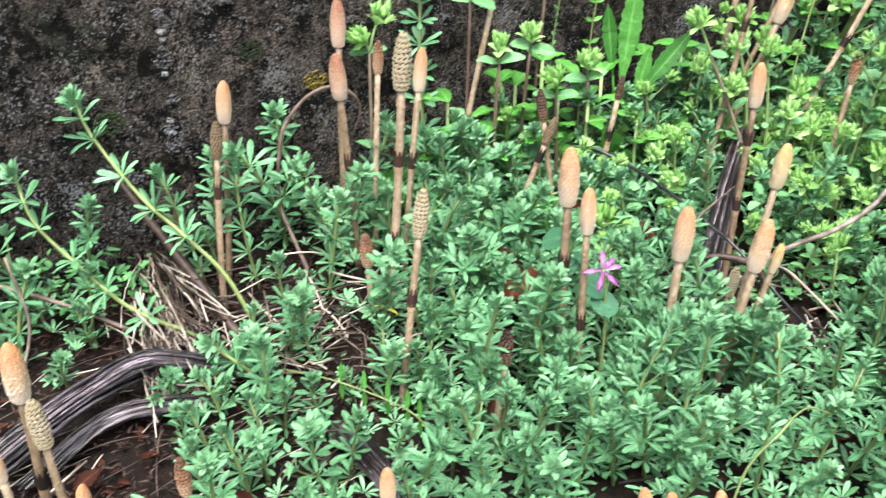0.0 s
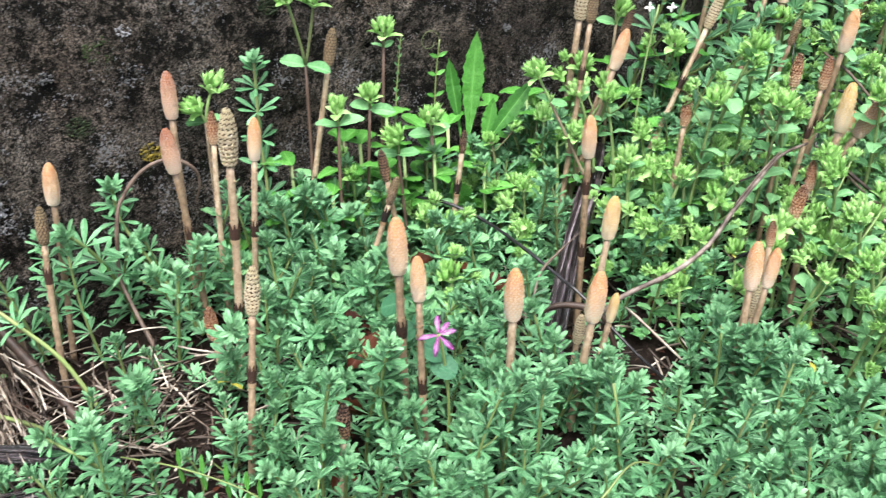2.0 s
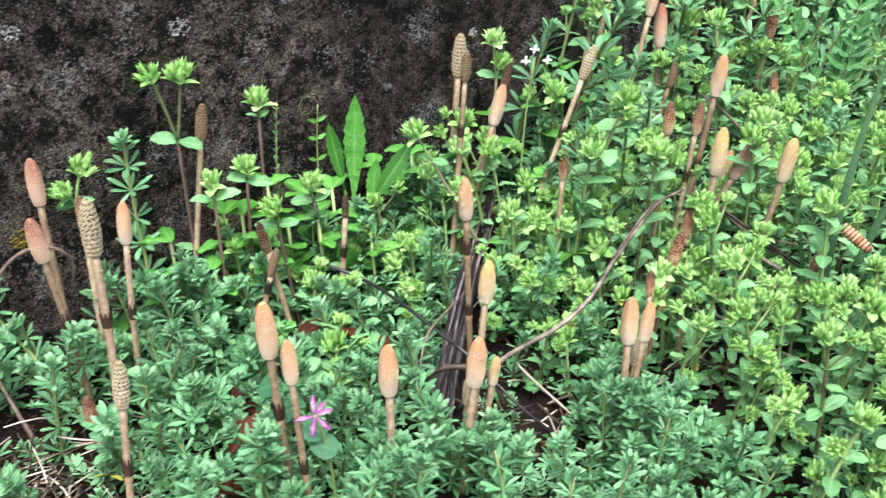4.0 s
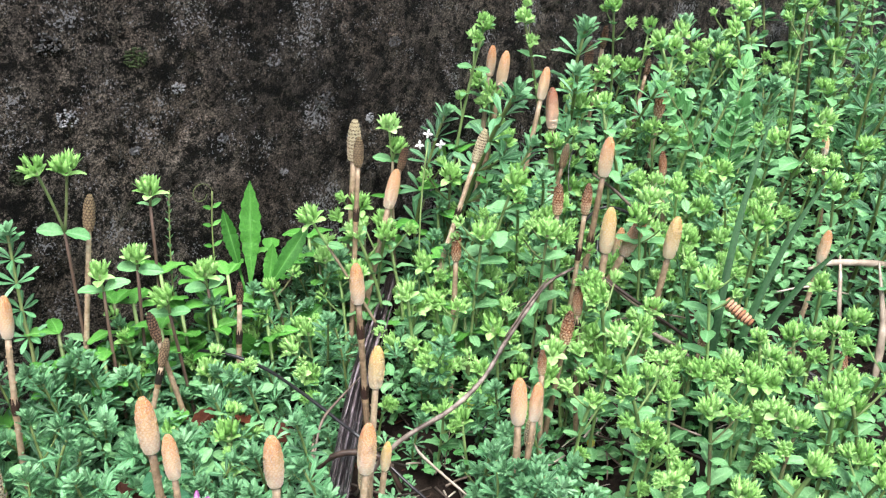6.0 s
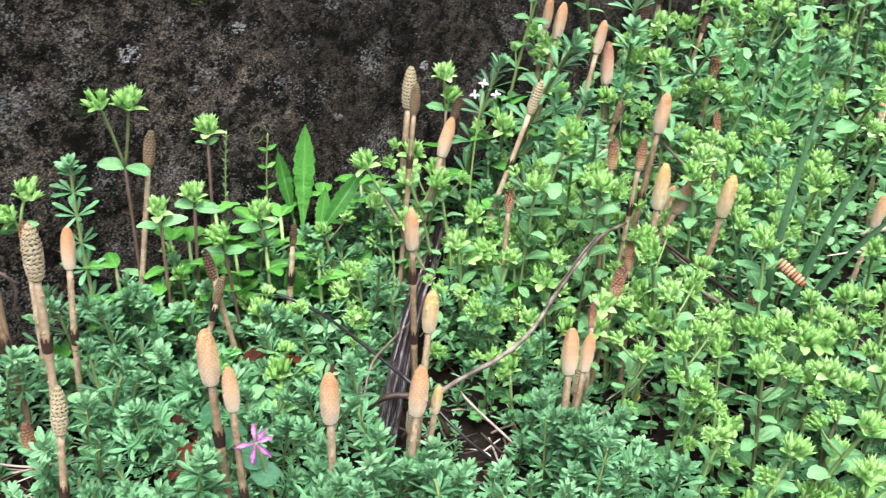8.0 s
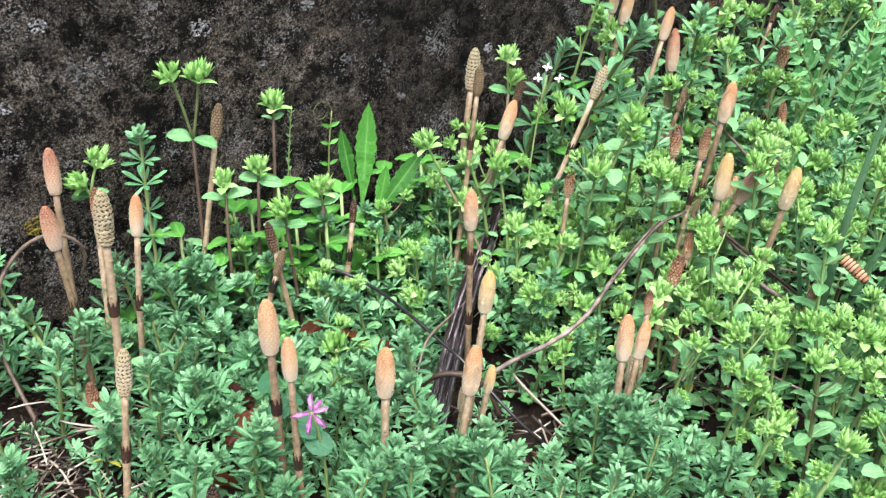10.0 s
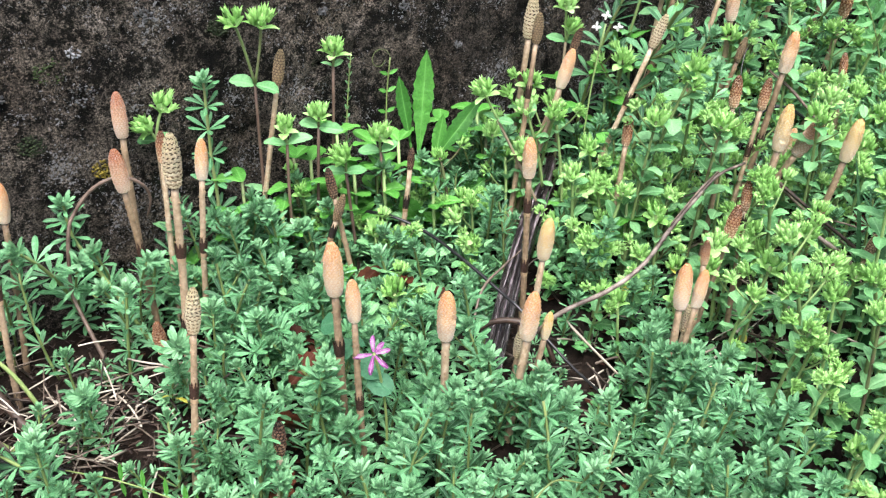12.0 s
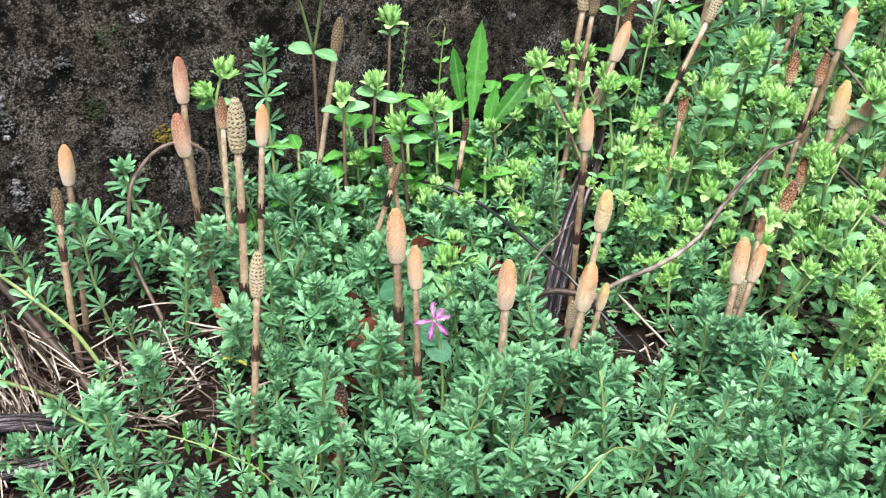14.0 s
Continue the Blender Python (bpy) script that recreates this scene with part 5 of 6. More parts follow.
stick("arched_stalk", ((-0.100, 0.120, 0.014), (-0.107, 0.134, 0.041), (-0.113, 0.156, 0.069), (-0.114, 0.168, 0.085), (-0.108, 0.174, 0.120), (-0.101, 0.177, 0.133), (-0.087, 0.177, 0.147), (-0.070, 0.173, 0.153), (-0.056, 0.172, 0.145), (-0.051, 0.174, 0.132), (-0.054, 0.179, 0.116)), (0.0016, 0.0014, 0.0013, 0.0013, 0.0013, 0.0007), TWIG, "dry brown stalk bent over in an arch by the wall", 8, 6, 4)
stick("long_twig", ((0.140, 0.012, 0.020), (0.159, -0.012, 0.064), (0.198, -0.022, 0.078), (0.227, -0.024, 0.091), (0.256, -0.018, 0.108), (0.286, -0.012, 0.123), (0.310, -0.008, 0.133), (0.340, -0.006, 0.135)), (0.0012, 0.0018, 0.0016, 0.0014, 0.0010), GREY_TWIG, "long curved grey-brown twig lying across the weeds", 9, 8, 5)
stick("side_twig", ((0.256, -0.018, 0.112), (0.286, -0.012, 0.127), (0.310, -0.008, 0.137)), (0.0005, 0.0008, 0.0004), STRAW, "thin pale split twig beside a larger one", 5, 6, 6)
stick("brown_twig", ((0.375, 0.012, 0.120), (0.386, 0.002, 0.110), (0.405, -0.028, 0.086), (0.433, -0.054, 0.057), (0.46, -0.075, 0.03)), (0.0010, 0.0016, 0.0014, 0.0010), TWIG, "dark brown twig leaning down into the weeds", 8, 6, 7)
stick("dry_twig", ((0.345, 0.060, 0.02), (0.375, 0.03, 0.05), (0.425, -0.02, 0.072), (0.475, -0.065, 0.055)), (0.0007, 0.0010, 0.0006), STRAW, "thin pale dry twig among the weeds", 6, 6, 8)
stick("dry_twig", ((0.26, 0.085, 0.05), (0.30, 0.06, 0.075), (0.345, 0.035, 0.095)), (0.0008, 0.0010, 0.0006), TWIG, "thin pale brown twig among round leaves", 6, 6, 9)
stick("dry_twig", ((0.455, 0.075, 0.165), (0.462, 0.050, 0.150), (0.475, 0.02, 0.12)), (0.0011, 0.0013, 0.0010), TWIG, "short dark broken twig held up by stems", 6, 5, 10)
stick("black_runner", ((0.24, -0.01, 0.035), (0.27, 0.0, 0.05), (0.31, 0.0, 0.055), (0.345, 0.02, 0.05)), (0.0007, 0.0012, 0.0006), WIRY, "black wiry stem under the leaves", 6, 5, 11)
stick("black_runner", ((0.45, 0.09, 0.10), (0.475, 0.12, 0.155), (0.50, 0.125, 0.17), (0.53, 0.10, 0.14), (0.55, 0.06, 0.08)), (0.0006, 0.0008, 0.0006), WIRY, "thin black looping stem among far weeds", 6, 6, 12)
stick("black_runner", ((0.430, 0.085, 0.05), (0.450, 0.080, 0.115), (0.475, 0.070, 0.130), (0.505, 0.050, 0.105), (0.52, 0.03, 0.05)), (0.0008, 0.0014, 0.0014, 0.0009), WIRY, "glossy black bent stem in a dark gap", 7, 6, 40)
stick("black_runner", ((0.440, 0.055, 0.04), (0.460, 0.070, 0.085), (0.480, 0.085, 0.100), (0.51, 0.095, 0.08)), (0.0010, 0.0017, 0.0016, 0.0009), WIRY, "glossy black bent stem in a dark gap", 7, 6, 41)
stick("black_runner", ((0.452, 0.095, 0.05), (0.468, 0.072, 0.070), (0.490, 0.050, 0.072), (0.515, 0.035, 0.05)), (0.0009, 0.0015, 0.0013, 0.0009), WIRY, "glossy black bent stem in a dark gap", 7, 6, 42)
stick("brown_stalk", ((-0.215, 0.19, 0.112), (-0.207, 0.180, 0.100), (-0.191, 0.158, 0.070), (-0.180, 0.136, 0.052), (-0.163, 0.100, 0.022)), (0.0013, 0.0024, 0.0032, 0.0030), TWIG, "broad dry brown dead stalk leaning on straw", 8, 5, 13, 0.14)
stick("straw_stalk", ((-0.330, 0.165, 0.085), (-0.294, 0.154, 0.069), (-0.263, 0.143, 0.055), (-0.225, 0.126, 0.034)), (0.0014, 0.0016, 0.0013), STRAW, "pale yellow straw stalk lying near the wall", 7, 6, 14)
stick("straw_stalk", ((-0.285, 0.155, 0.085), (-0.28, 0.135, 0.05), (-0.29, 0.11, 0.03)), (0.0010, 0.0011, 0.0008), STRAW, "short pale straw stalk over soil", 6, 5, 15)
stick("split_straw", ((0.165, 0.090, 0.035), (0.140, 0.060, 0.040), (0.118, 0.030, 0.030)), (0.0005, 0.0012, 0.0009), PALE_STRAW, "flat pale straw blade beside rotten wood", 5, 6, 16)
stick("split_straw", ((0.190, 0.062, 0.076), (0.160, 0.050, 0.073), (0.135, 0.039, 0.068), (0.115, 0.022, 0.052)), (0.0004, 0.0011, 0.0008), STRAW, "flat pale straw blade lying over rotten wood", 5, 6, 26)
stick("split_straw", ((0.20, 0.02, 0.03), (0.185, -0.01, 0.04), (0.195, -0.05, 0.02)), (0.0005, 0.0012, 0.0008), PALE_STRAW, "thin pale straw over dark soil", 5, 6, 17)
stick("dry_straw_stalk", ((0.560, -0.080, 0.090), (0.580, -0.090, 0.093), (0.620, -0.120, 0.088), (0.66, -0.14, 0.07)), (0.0012, 0.0030, 0.0032, 0.0012), PALE_STRAW, "broad pale dry grass blade lying on weeds", 6, 6, 30)
stick("dry_straw_stalk", ((0.590, -0.092, 0.098), (0.579, -0.100, 0.084), (0.566, -0.110, 0.055), (0.555, -0.122, 0.020)), (0.0009, 0.0018, 0.0020, 0.0010), PALE_STRAW, "pale dry grass blade hanging down", 6, 6, 31)
stick("dry_straw_stalk", ((0.605, -0.120, 0.095), (0.583, -0.140, 0.054), (0.572, -0.146, 0.025), (0.560, -0.150, -0.005)), (0.0009, 0.0030, 0.0034, 0.0016), PALE_STRAW, "broad bleached dry grass blade hanging down", 6, 6, 32)
stick("dry_straw_stalk", ((0.53, -0.07, 0.075), (0.56, -0.085, 0.075), (0.60, -0.10, 0.060)), (0.0006, 0.0011, 0.0006), PALE_STRAW, "thin dry grass stalk on weeds", 6, 6, 33)
stick("dry_straw_stalk", ((0.379, -0.040, 0.086), (0.395, -0.052, 0.072), (0.414, -0.060, 0.056), (0.43, -0.07, 0.03)), (0.0008, 0.0020, 0.0020, 0.0008), GREY_TWIG, "grey curled dry blade low among weeds", 6, 6, 34)
stick("dry_twig", ((0.375, 0.004, 0.120), (0.400, -0.010, 0.092), (0.440, -0.022, 0.058), (0.467, -0.03, 0.035)), (0.0006, 0.0010, 0.0010, 0.0006), STRAW, "thin pale dry twig leaning down into the weeds", 6, 6, 35)
stick("curled_twig", ((0.115, 0.028, 0.030), (0.125, 0.022, 0.050), (0.140, 0.010, 0.056), (0.155, -0.005, 0.050), (0.160, -0.015, 0.028)), (0.0013, 0.0022, 0.0024, 0.0018), TWIG, "curled brown dead leaf stalk by rotten wood", 7, 6, 18)


def plank(name, pts, widths, thick, label, seed):
    """A rotten length of wood: a ridged dark core under long split fibres."""
    rnd = random.Random(seed)
    line = smooth_line(pts, 8)
    at = line[0].copy()
    head = math.atan2(line[-1].y - at.y, line[-1].x - at.x)
    line = [Matrix.Rotation(-head, 4, "Z") @ (p - at) for p in line]
    last = len(line) - 1
    thing = root(name, at, label, "wood")
    thing.matrix_basis = Matrix.Translation(at) @ Matrix.Rotation(head, 4, "Z")

    def frame_at(f):
        i = max(0, min(last - 1, int(f)))
        p = line[i].lerp(line[i + 1], f - i)
        d = (line[i + 1] - line[i]).normalized()
        side = d.cross(Vector((0, 0, 1))).normalized()
        return p, side, side.cross(d)
    b = Build()
    n = 26
    ph = [rnd.uniform(0.62, 1.0) for _ in range(n)]
    for i in range(last + 1):
        p, side, up = frame_at(i)
        w = widths[0] + (widths[1] - widths[0]) * i / last
        end = 0.5 if i in (0, last) else 1.0
        for k in range(n):
            a = 2 * math.pi * k / n
            q = ph[k] * rnd.uniform(0.86, 1.12) * end * 0.78
            b.v.append(p + side * (math.cos(a) * w * q) + up * (math.sin(a) * thick * q))
    for i in range(last):
        for k in range(n):
            a, c = i * n + k, i * n + (k + 1) % n
            b.f.append((a, c, c + n, a + n))
            b.s.append(0)
    b.f += [tuple(range(n - 1, -1, -1)), tuple(range(last * n, (last + 1) * n))]
    b.s += [0, 0]
    me = b.mesh("core", [WOOD])
    me.polygons.foreach_set("use_smooth", [False] * len(me.polygons))
    part("core", me, thing)
    # fibres that follow the grain, some of them lifting off
    for k in range(40):
        b = Build()
        f0 = rnd.uniform(-0.5, last * 0.75)
        f1 = min(last + 1.0, f0 + rnd.uniform(0.2, 0.75) * last)
        a = rnd.uniform(-0.3, math.pi + 0.3)
        drift, rise = rnd.uniform(-0.25, 0.25), rnd.uniform(-0.15, 0.25)
        r, off = rnd.uniform(0.0004, 0.0015), rnd.uniform(0.60, 1.35)
        pts_ = []
        for j in range(9):
            f = f0 + (f1 - f0) * j / 8
            p, side, up = frame_at(f)
            w = widths[0] + (widths[1] - widths[0]) * max(0, min(1, f / last))
            aa = a + drift * j / 8
            g = off + rnd.uniform(-0.05, 0.05) + max(0, rise) * (j / 8) ** 3 * 2
            pts_.append(p + side * (math.cos(aa) * w * g) + up * (math.sin(aa) * thick * g))
        b.tube(pts_, [r * (0.35 + 0.65 * math.sin(math.pi * (j + 0.6) / 9.2)) for j in range(9)], 5)
        part("splinter", b.mesh("splinter", [WOOD]), thing)


stick("grass_stalk", ((0.005, -0.150, 0.020), (0.018, -0.145, 0.045), (0.035, -0.145, 0.060), (0.055, -0.141, 0.066), (0.075, -0.142, 0.056)), (0.0007, 0.0008, 0.0004), CLEAVER_STEM, "thin pale green grass stalk over the cleavers", 5, 6, 21)
plank("rotten_wood", ((0.300, 0.168, 0.086), (0.258, 0.127, 0.084), (0.184, 0.063, 0.062), (0.122, 0.006, 0.030)), (0.0062, 0.0058), 0.006, "wet dark rotten branch lying between the weeds", 3)
plank("rotten_wood", ((-0.31, 0.045, 0.018), (-0.26, 0.075, 0.026), (-0.21, 0.092, 0.026), (-0.17, 0.088, 0.018)), (0.004, 0.003), 0.004, "splintered strip of dark wet wood", 8)
plank("rotten_wood", ((-0.330, 0.025, 0.030), (-0.293, 0.043, 0.040), (-0.255, 0.062, 0.045), (-0.220, 0.077, 0.042), (-0.160, 0.066, 0.018)), (0.0055, 0.0035), 0.004, "wet dark rotten branch lying on the soil", 4)
plank("rotten_wood", ((-0.30, 0.035, 0.012), (-0.25, 0.060, 0.022), (-0.20, 0.058, 0.018)), (0.005, 0.004), 0.004, "thin splintered piece of dark wet wood", 5)
plank("rotten_wood", ((0.505, -0.16, 0.0), (0.495, -0.13, 0.02), (0.50, -0.09, 0.025)), (0.010, 0.007), 0.007, "brown split rotten stump among weeds", 6)
plank("rotten_wood", ((-0.135, 0.02, 0.006), (-0.125, -0.02, 0.002), (-0.12, -0.05, -0.006)), (0.006, 0.006), 0.005, "pale grey split wood under cleavers", 7)


def dead_leaf(x, y, z, q, turn, tilt, label="curled reddish-brown dead leaf lying in the weeds"):
    b = Build()
    b.leaf((-q / 2, 0, 0), (1, 0, 0.0), (0, 0, 1), q, q * 0.5, oval, 0.35, 0.8, 11, 0, 0.10, 0.9)
    ob = new("dead_leaf", b.mesh("dead_leaf", [DEAD_LEAF]))
    ob.matrix_basis = pose(x, y, z, tilt, 0, turn)
    tagged(ob, label, "dead leaf", "dead leaves")


for x, y, z, q, a, t in ((-0.011, 0.030, 0.060, 0.034, 40, 35), (0.003, 0.065, 0.052, 0.030, 110, 30), (-0.03, 0.005, 0.035, 0.032, 160, 40), (-0.055, -0.02, 0.02, 0.03, 60, 40), (0.085, 0.115, 0.055, 0.03, 20, 25), (0.10, 0.085, 0.055, 0.026, 120, 40),
                         (0.115, 0.07, 0.05, 0.024, 80, 50), (-0.22, 0.01, 0.010, 0.017, 10, 25), (-0.25, -0.01, 0.008, 0.016, 80, 35), (-0.20, -0.02, 0.006, 0.016, 150, 40), (-0.27, 0.03, 0.010, 0.018, 30, 40), (-0.235, 0.03, 0.010, 0.014, 220, 30), (0.225, -0.09, 0.02, 0.02, 30, 30), (0.46, -0.03, 0.06, 0.026, 60, 40)):
    dead_leaf(x, y, z, q, a, t)


# ---- single plants ----
def long_cleaver(pts, seed, label):
    """A lanky leaning cleavers stem with well spaced whorls."""
    rnd = random.Random(seed)
    line = smooth_line(pts, 6)
    at = line[0].copy()
    thing = root("cleavers", at, label, "cleavers", "cleavers shoots")
    line = [p - at for p in line]
    b = Build()
    b.tube(line, [0.0016 - 0.0006 * i / (len(line) - 1) for i in range(len(line))], 5)
    part("stem", b.mesh("stem", [CLEAVER_STEM]), thing)
    length = sum((b_ - a_).length for a_, b_ in zip(line, line[1:]))
    nodes = [0.0, 0.006, 0.019, 0.038, 0.060, 0.084, 0.110]
    for i, d in enumerate(nodes):
        if d > length * 0.85:
            break
        f = (1 - d / length) * (len(line) - 1)
        p = line[int(f)].lerp(line[min(len(line) - 1, int(f) + 1)], f % 1)
        way = (line[min(len(line) - 1, int(f) + 1)] - line[max(0, int(f) - 1)]).normalized()
        # the rings turn their faces to the open side
        way = (way * 0.45 + Vector((-0.30, -0.60, 0.50)) * rnd.uniform(0.5, 1.0)).normalized()
        mesh = rnd.choice(BUDS) if i == 0 else rnd.choice(W_TOP) if i == 1 else rnd.choice(W_BIG)
        part("shoot_tip" if i == 0 else "leaf_whorl", mesh, thing, "", Matrix.Translation(p) @ upright(way, rnd.uniform(0, 6)) @ Matrix.Scale(1.25 if i > 1 else 1.25, 4), "" if i else "stuff")


long_cleaver(((-0.150, 0.110, 0.020), (-0.165, 0.121, 0.060), (-0.184, 0.133, 0.086), (-0.204, 0.151, 0.109), (-0.223, 0.175, 0.142), (-0.229, 0.188, 0.162)), 1, "lanky cleavers stem leaning towards the wall")
long_cleaver(((-0.175, 0.100, 0.018), (-0.191, 0.105, 0.033), (-0.223, 0.120, 0.052), (-0.244, 0.138, 0.074), (-0.265, 0.159, 0.101), (-0.270, 0.177, 0.126)), 2, "lanky cleavers stem leaning over straw")
long_cleaver(((-0.03, 0.165, 0.03), (-0.005, 0.175, 0.10), (-0.002, 0.183, 0.15), (0.000, 0.187, 0.202)), 3, "tall cleavers stem standing close to the wall")
long_cleaver(((-0.07, 0.150, 0.03), (-0.09, 0.175, 0.08), (-0.103, 0.187, 0.11), (-0.105, 0.190, 0.134)), 4, "cleavers stem standing against the concrete wall")
long_cleaver(((-0.15, 0.06, 0.0), (-0.17, 0.055, 0.03), (-0.19, 0.065, 0.05)), 6, "short cleavers stem over rotten wood")
long_cleaver(((-0.29, 0.13, 0.02), (-0.285, 0.14, 0.05), (-0.275, 0.15, 0.075)), 7, "short cleavers stem near the wall")


def saw_leaf(b, base, tip, face, width, bend, teeth=9):
    """A spoon-shaped blade with saw teeth and a long narrowing foot."""
    d = Vector(tip) - Vector(base)
    way, length = d.normalized(), d.length
    side = way.cross(Vector(face)).normalized()
    nor = side.cross(way).normalized()
    start, n = len(b.v), teeth * 3
    b.r += [0.0] * (start - len(b.r)) + [0.0, 0.35, 1.0, 0.35, 0.0] * (n + 1)
    for i in range(n + 1):
        s = i / n
        w = 0.5 * width * (0.16 + 0.84 * math.sin(math.pi * 0.5 * min(1, s / 0.58)) ** 1.7 if s < 0.58 else max(0.03, 1 - ((s - 0.58) / 0.42) ** 2.1))
        saw = 1 + (0.11, 0.03, -0.09)[i % 3] * (1 if s > 0.25 else 0.3)
        mid = Vector(base) + way * (length * s) + nor * (length * bend * (s * s - s) + leaf_rnd.uniform(-1, 1) * length * 0.006)
        lift = leaf_rnd.uniform(-0.08, 0.10) * w
        b.v += [mid - side * w * saw + nor * (0.22 * w + lift), mid - side * w * 0.5 + nor * (0.16 * w), mid, mid + side * w * 0.5 + nor * (0.16 * w), mid + side * w * saw + nor * (0.22 * w - lift)]
    for i in range(n):
        for k in range(4):
            a = start + 5 * i + k
            b.f.append((a, a + 1, a + 6, a + 5))
            b.s.append(0)


def toothed_plant():
    at = Vector((0.166, 0.166, ground_z(0.166, 0.166)))
    thing = root("toothed_leaf_plant", at, "upright plant with bright green toothed spoon leaves by the wall", "weed")
    for foot, tip, w, bend in (((0.158, 0.174, 0.128), (0.153, 0.182, 0.182), 0.0110, 0.10), ((0.163, 0.170, 0.118), (0.176, 0.178, 0.200), 0.0160, 0.12), ((0.168, 0.155, 0.118), (0.204, 0.144, 0.166), 0.0130, -0.12),
                               ((0.172, 0.162, 0.110), (0.184, 0.166, 0.150), 0.011, 0.15), ((0.150, 0.150, 0.075), (0.128, 0.138, 0.104), 0.016, -0.2), ((0.180, 0.150, 0.075), (0.207, 0.138, 0.100), 0.016, -0.2)):
        b = Build()
        foot = Vector(foot)
        b.tube(bez((0, 0, 0), (foot - at) * 0.5 + Vector((0, 0, 0.012)), foot - at, 6), 0.0011, 6)
        saw_leaf(b, foot - at, Vector(tip) - at, Vector((-0.55, -0.75, 0.35)), w, bend)
        part("leaf", b.mesh("leaf", [BROAD]), thing)


toothed_plant()


def wall_chickweed(base, forks, label, seed, leaf=0.019, purple=True):
    """A tall hairy plant: a bare stem to a node with two broad leaves, then a branch to each head.
    forks: (node, heads) with the heads' places."""
    rnd = random.Random(seed)
    base = Vector((base[0], base[1], ground_z(base[0], base[1])))
    thing = root("mouse_ear_chickweed", base, label, "chickweed", "mouse-ear chickweed plants")
    b = Build()
    last = Vector((0, 0, -0.003))
    for node, heads in forks:
        n_ = Vector(node) - base
        line = bez(last, (last + n_) / 2 + Vector((rnd.uniform(-0.004, 0.004), rnd.uniform(-0.003, 0.001), 0)), n_, 8)
        b.tube(line, [0.00135 - 0.0002 * i / 8 for i in range(9)], 7, 1)
        # small opposite leaves low on the stem
        for f in (2, 4, 6):
            if line[f].z > 0.02 and last.z < 0.01 and f != 6:
                for k in (0, 1):
                    part("leaf", rnd.choice(EARS), thing, "", Matrix.Translation(line[f]) @ Matrix.Rotation(f * 1.3 + math.pi * k, 4, "Z") @ Matrix.Rotation(rnd.uniform(-0.3, 0.3), 4, "Y") @ Matrix.Scale(leaf / 0.016 * 0.9, 4))
        for k in (0, 1):
            lb = Build()
            way = Vector((0.82 * (1 - 2 * k), -0.57 * (1 - 2 * k), rnd.uniform(-0.15, 0.75))) + Vector((-0.25, -0.35, 0)) * rnd.uniform(-0.5, 1.4)
            lb.leaf((0, 0, 0), way, Vector((-0.42 + rnd.uniform(-0.4, 0.4), -0.50 + rnd.uniform(-0.4, 0.4), 0.75)), leaf * rnd.uniform(0.78, 1.05), leaf * 0.46, blunt, rnd.uniform(-0.4, -0.05), 0.42, 9, 0, 0.0, rnd.uniform(-0.5, 0.5))
            part("leaf", lb.mesh("leaf", [MOUSE]), thing, "", Matrix.Translation(n_))
        for head in heads:
            h_ = Vector(head) - base
            top = h_ - (h_ - n_).normalized() * 0.006
            if (h_ - n_).length > 0.012:
                twig_ = bez(n_, (n_ + top) / 2 + Vector((rnd.uniform(-0.002, 0.002), 0, 0.002)), top, 6)
                b.tube(twig_, [0.0011, 0.001, 0.001, 0.001, 0.001, 0.001, 0.001], 7, 0)
                way = (twig_[-1] - twig_[-2]).normalized()
            else:
                way = Vector((0, -0.2, 1))
            part("flower_head", rnd.choice(HEADS), thing, "", Matrix.Translation(top) @ upright(way, rnd.uniform(0, 6)) @ Matrix.Scale(rnd.uniform(1.05, 1.2), 4), "stuff")
        last = n_
    part("stem", b.mesh("stem", [MOUSE_STEM, PURPLE_STEM if purple else MOUSE_STEM]), thing)


WALL_LABEL = "tall hairy chickweed with lime green bud clusters against the wall"
wall_chickweed((0.036, 0.183), (((0.033, 0.176, 0.198), ((0.019, 0.172, 0.250), (0.041, 0.172, 0.247))),), WALL_LABEL, 301, 0.021)
wall_chickweed((0.086, 0.186), (((0.097, 0.182, 0.199), ((0.099, 0.182, 0.216),)),), WALL_LABEL, 302, 0.011)
wall_chickweed((0.048, 0.158), (((0.043, 0.151, 0.160), ((0.041, 0.150, 0.178),)),), WALL_LABEL, 303, 0.020)
wall_chickweed((0.066, 0.160), (((0.070, 0.155, 0.166), ((0.071, 0.155, 0.180),)),), WALL_LABEL, 304, 0.018)
wall_chickweed((0.131, 0.160), (((0.118, 0.151, 0.138), ((0.117, 0.150, 0.156),)),), "hairy chickweed with a lime green bud cluster near the wall", 305, 0.020)
wall_chickweed((0.092, 0.138), (((0.078, 0.131, 0.138), ((0.075, 0.130, 0.155),)),), "hairy chickweed with a lime green bud cluster near the wall", 306, 0.018)
wall_chickweed((0.262, 0.092), (((0.207, 0.125, 0.154), ((0.194, 0.130, 0.182),)),), "hairy chickweed leaning over with a pale bud cluster", 307, 0.015)
wall_chickweed((0.310, 0.175), (((0.305, 0.166, 0.190), ((0.302, 0.165, 0.226), (0.309, 0.162, 0.206))),), WALL_LABEL, 308, 0.017)
wall_chickweed((-0.034, 0.188), (((-0.038, 0.186, 0.168), ((-0.029, 0.186, 0.196), (-0.046, 0.186, 0.182))),), WALL_LABEL, 309, 0.016)


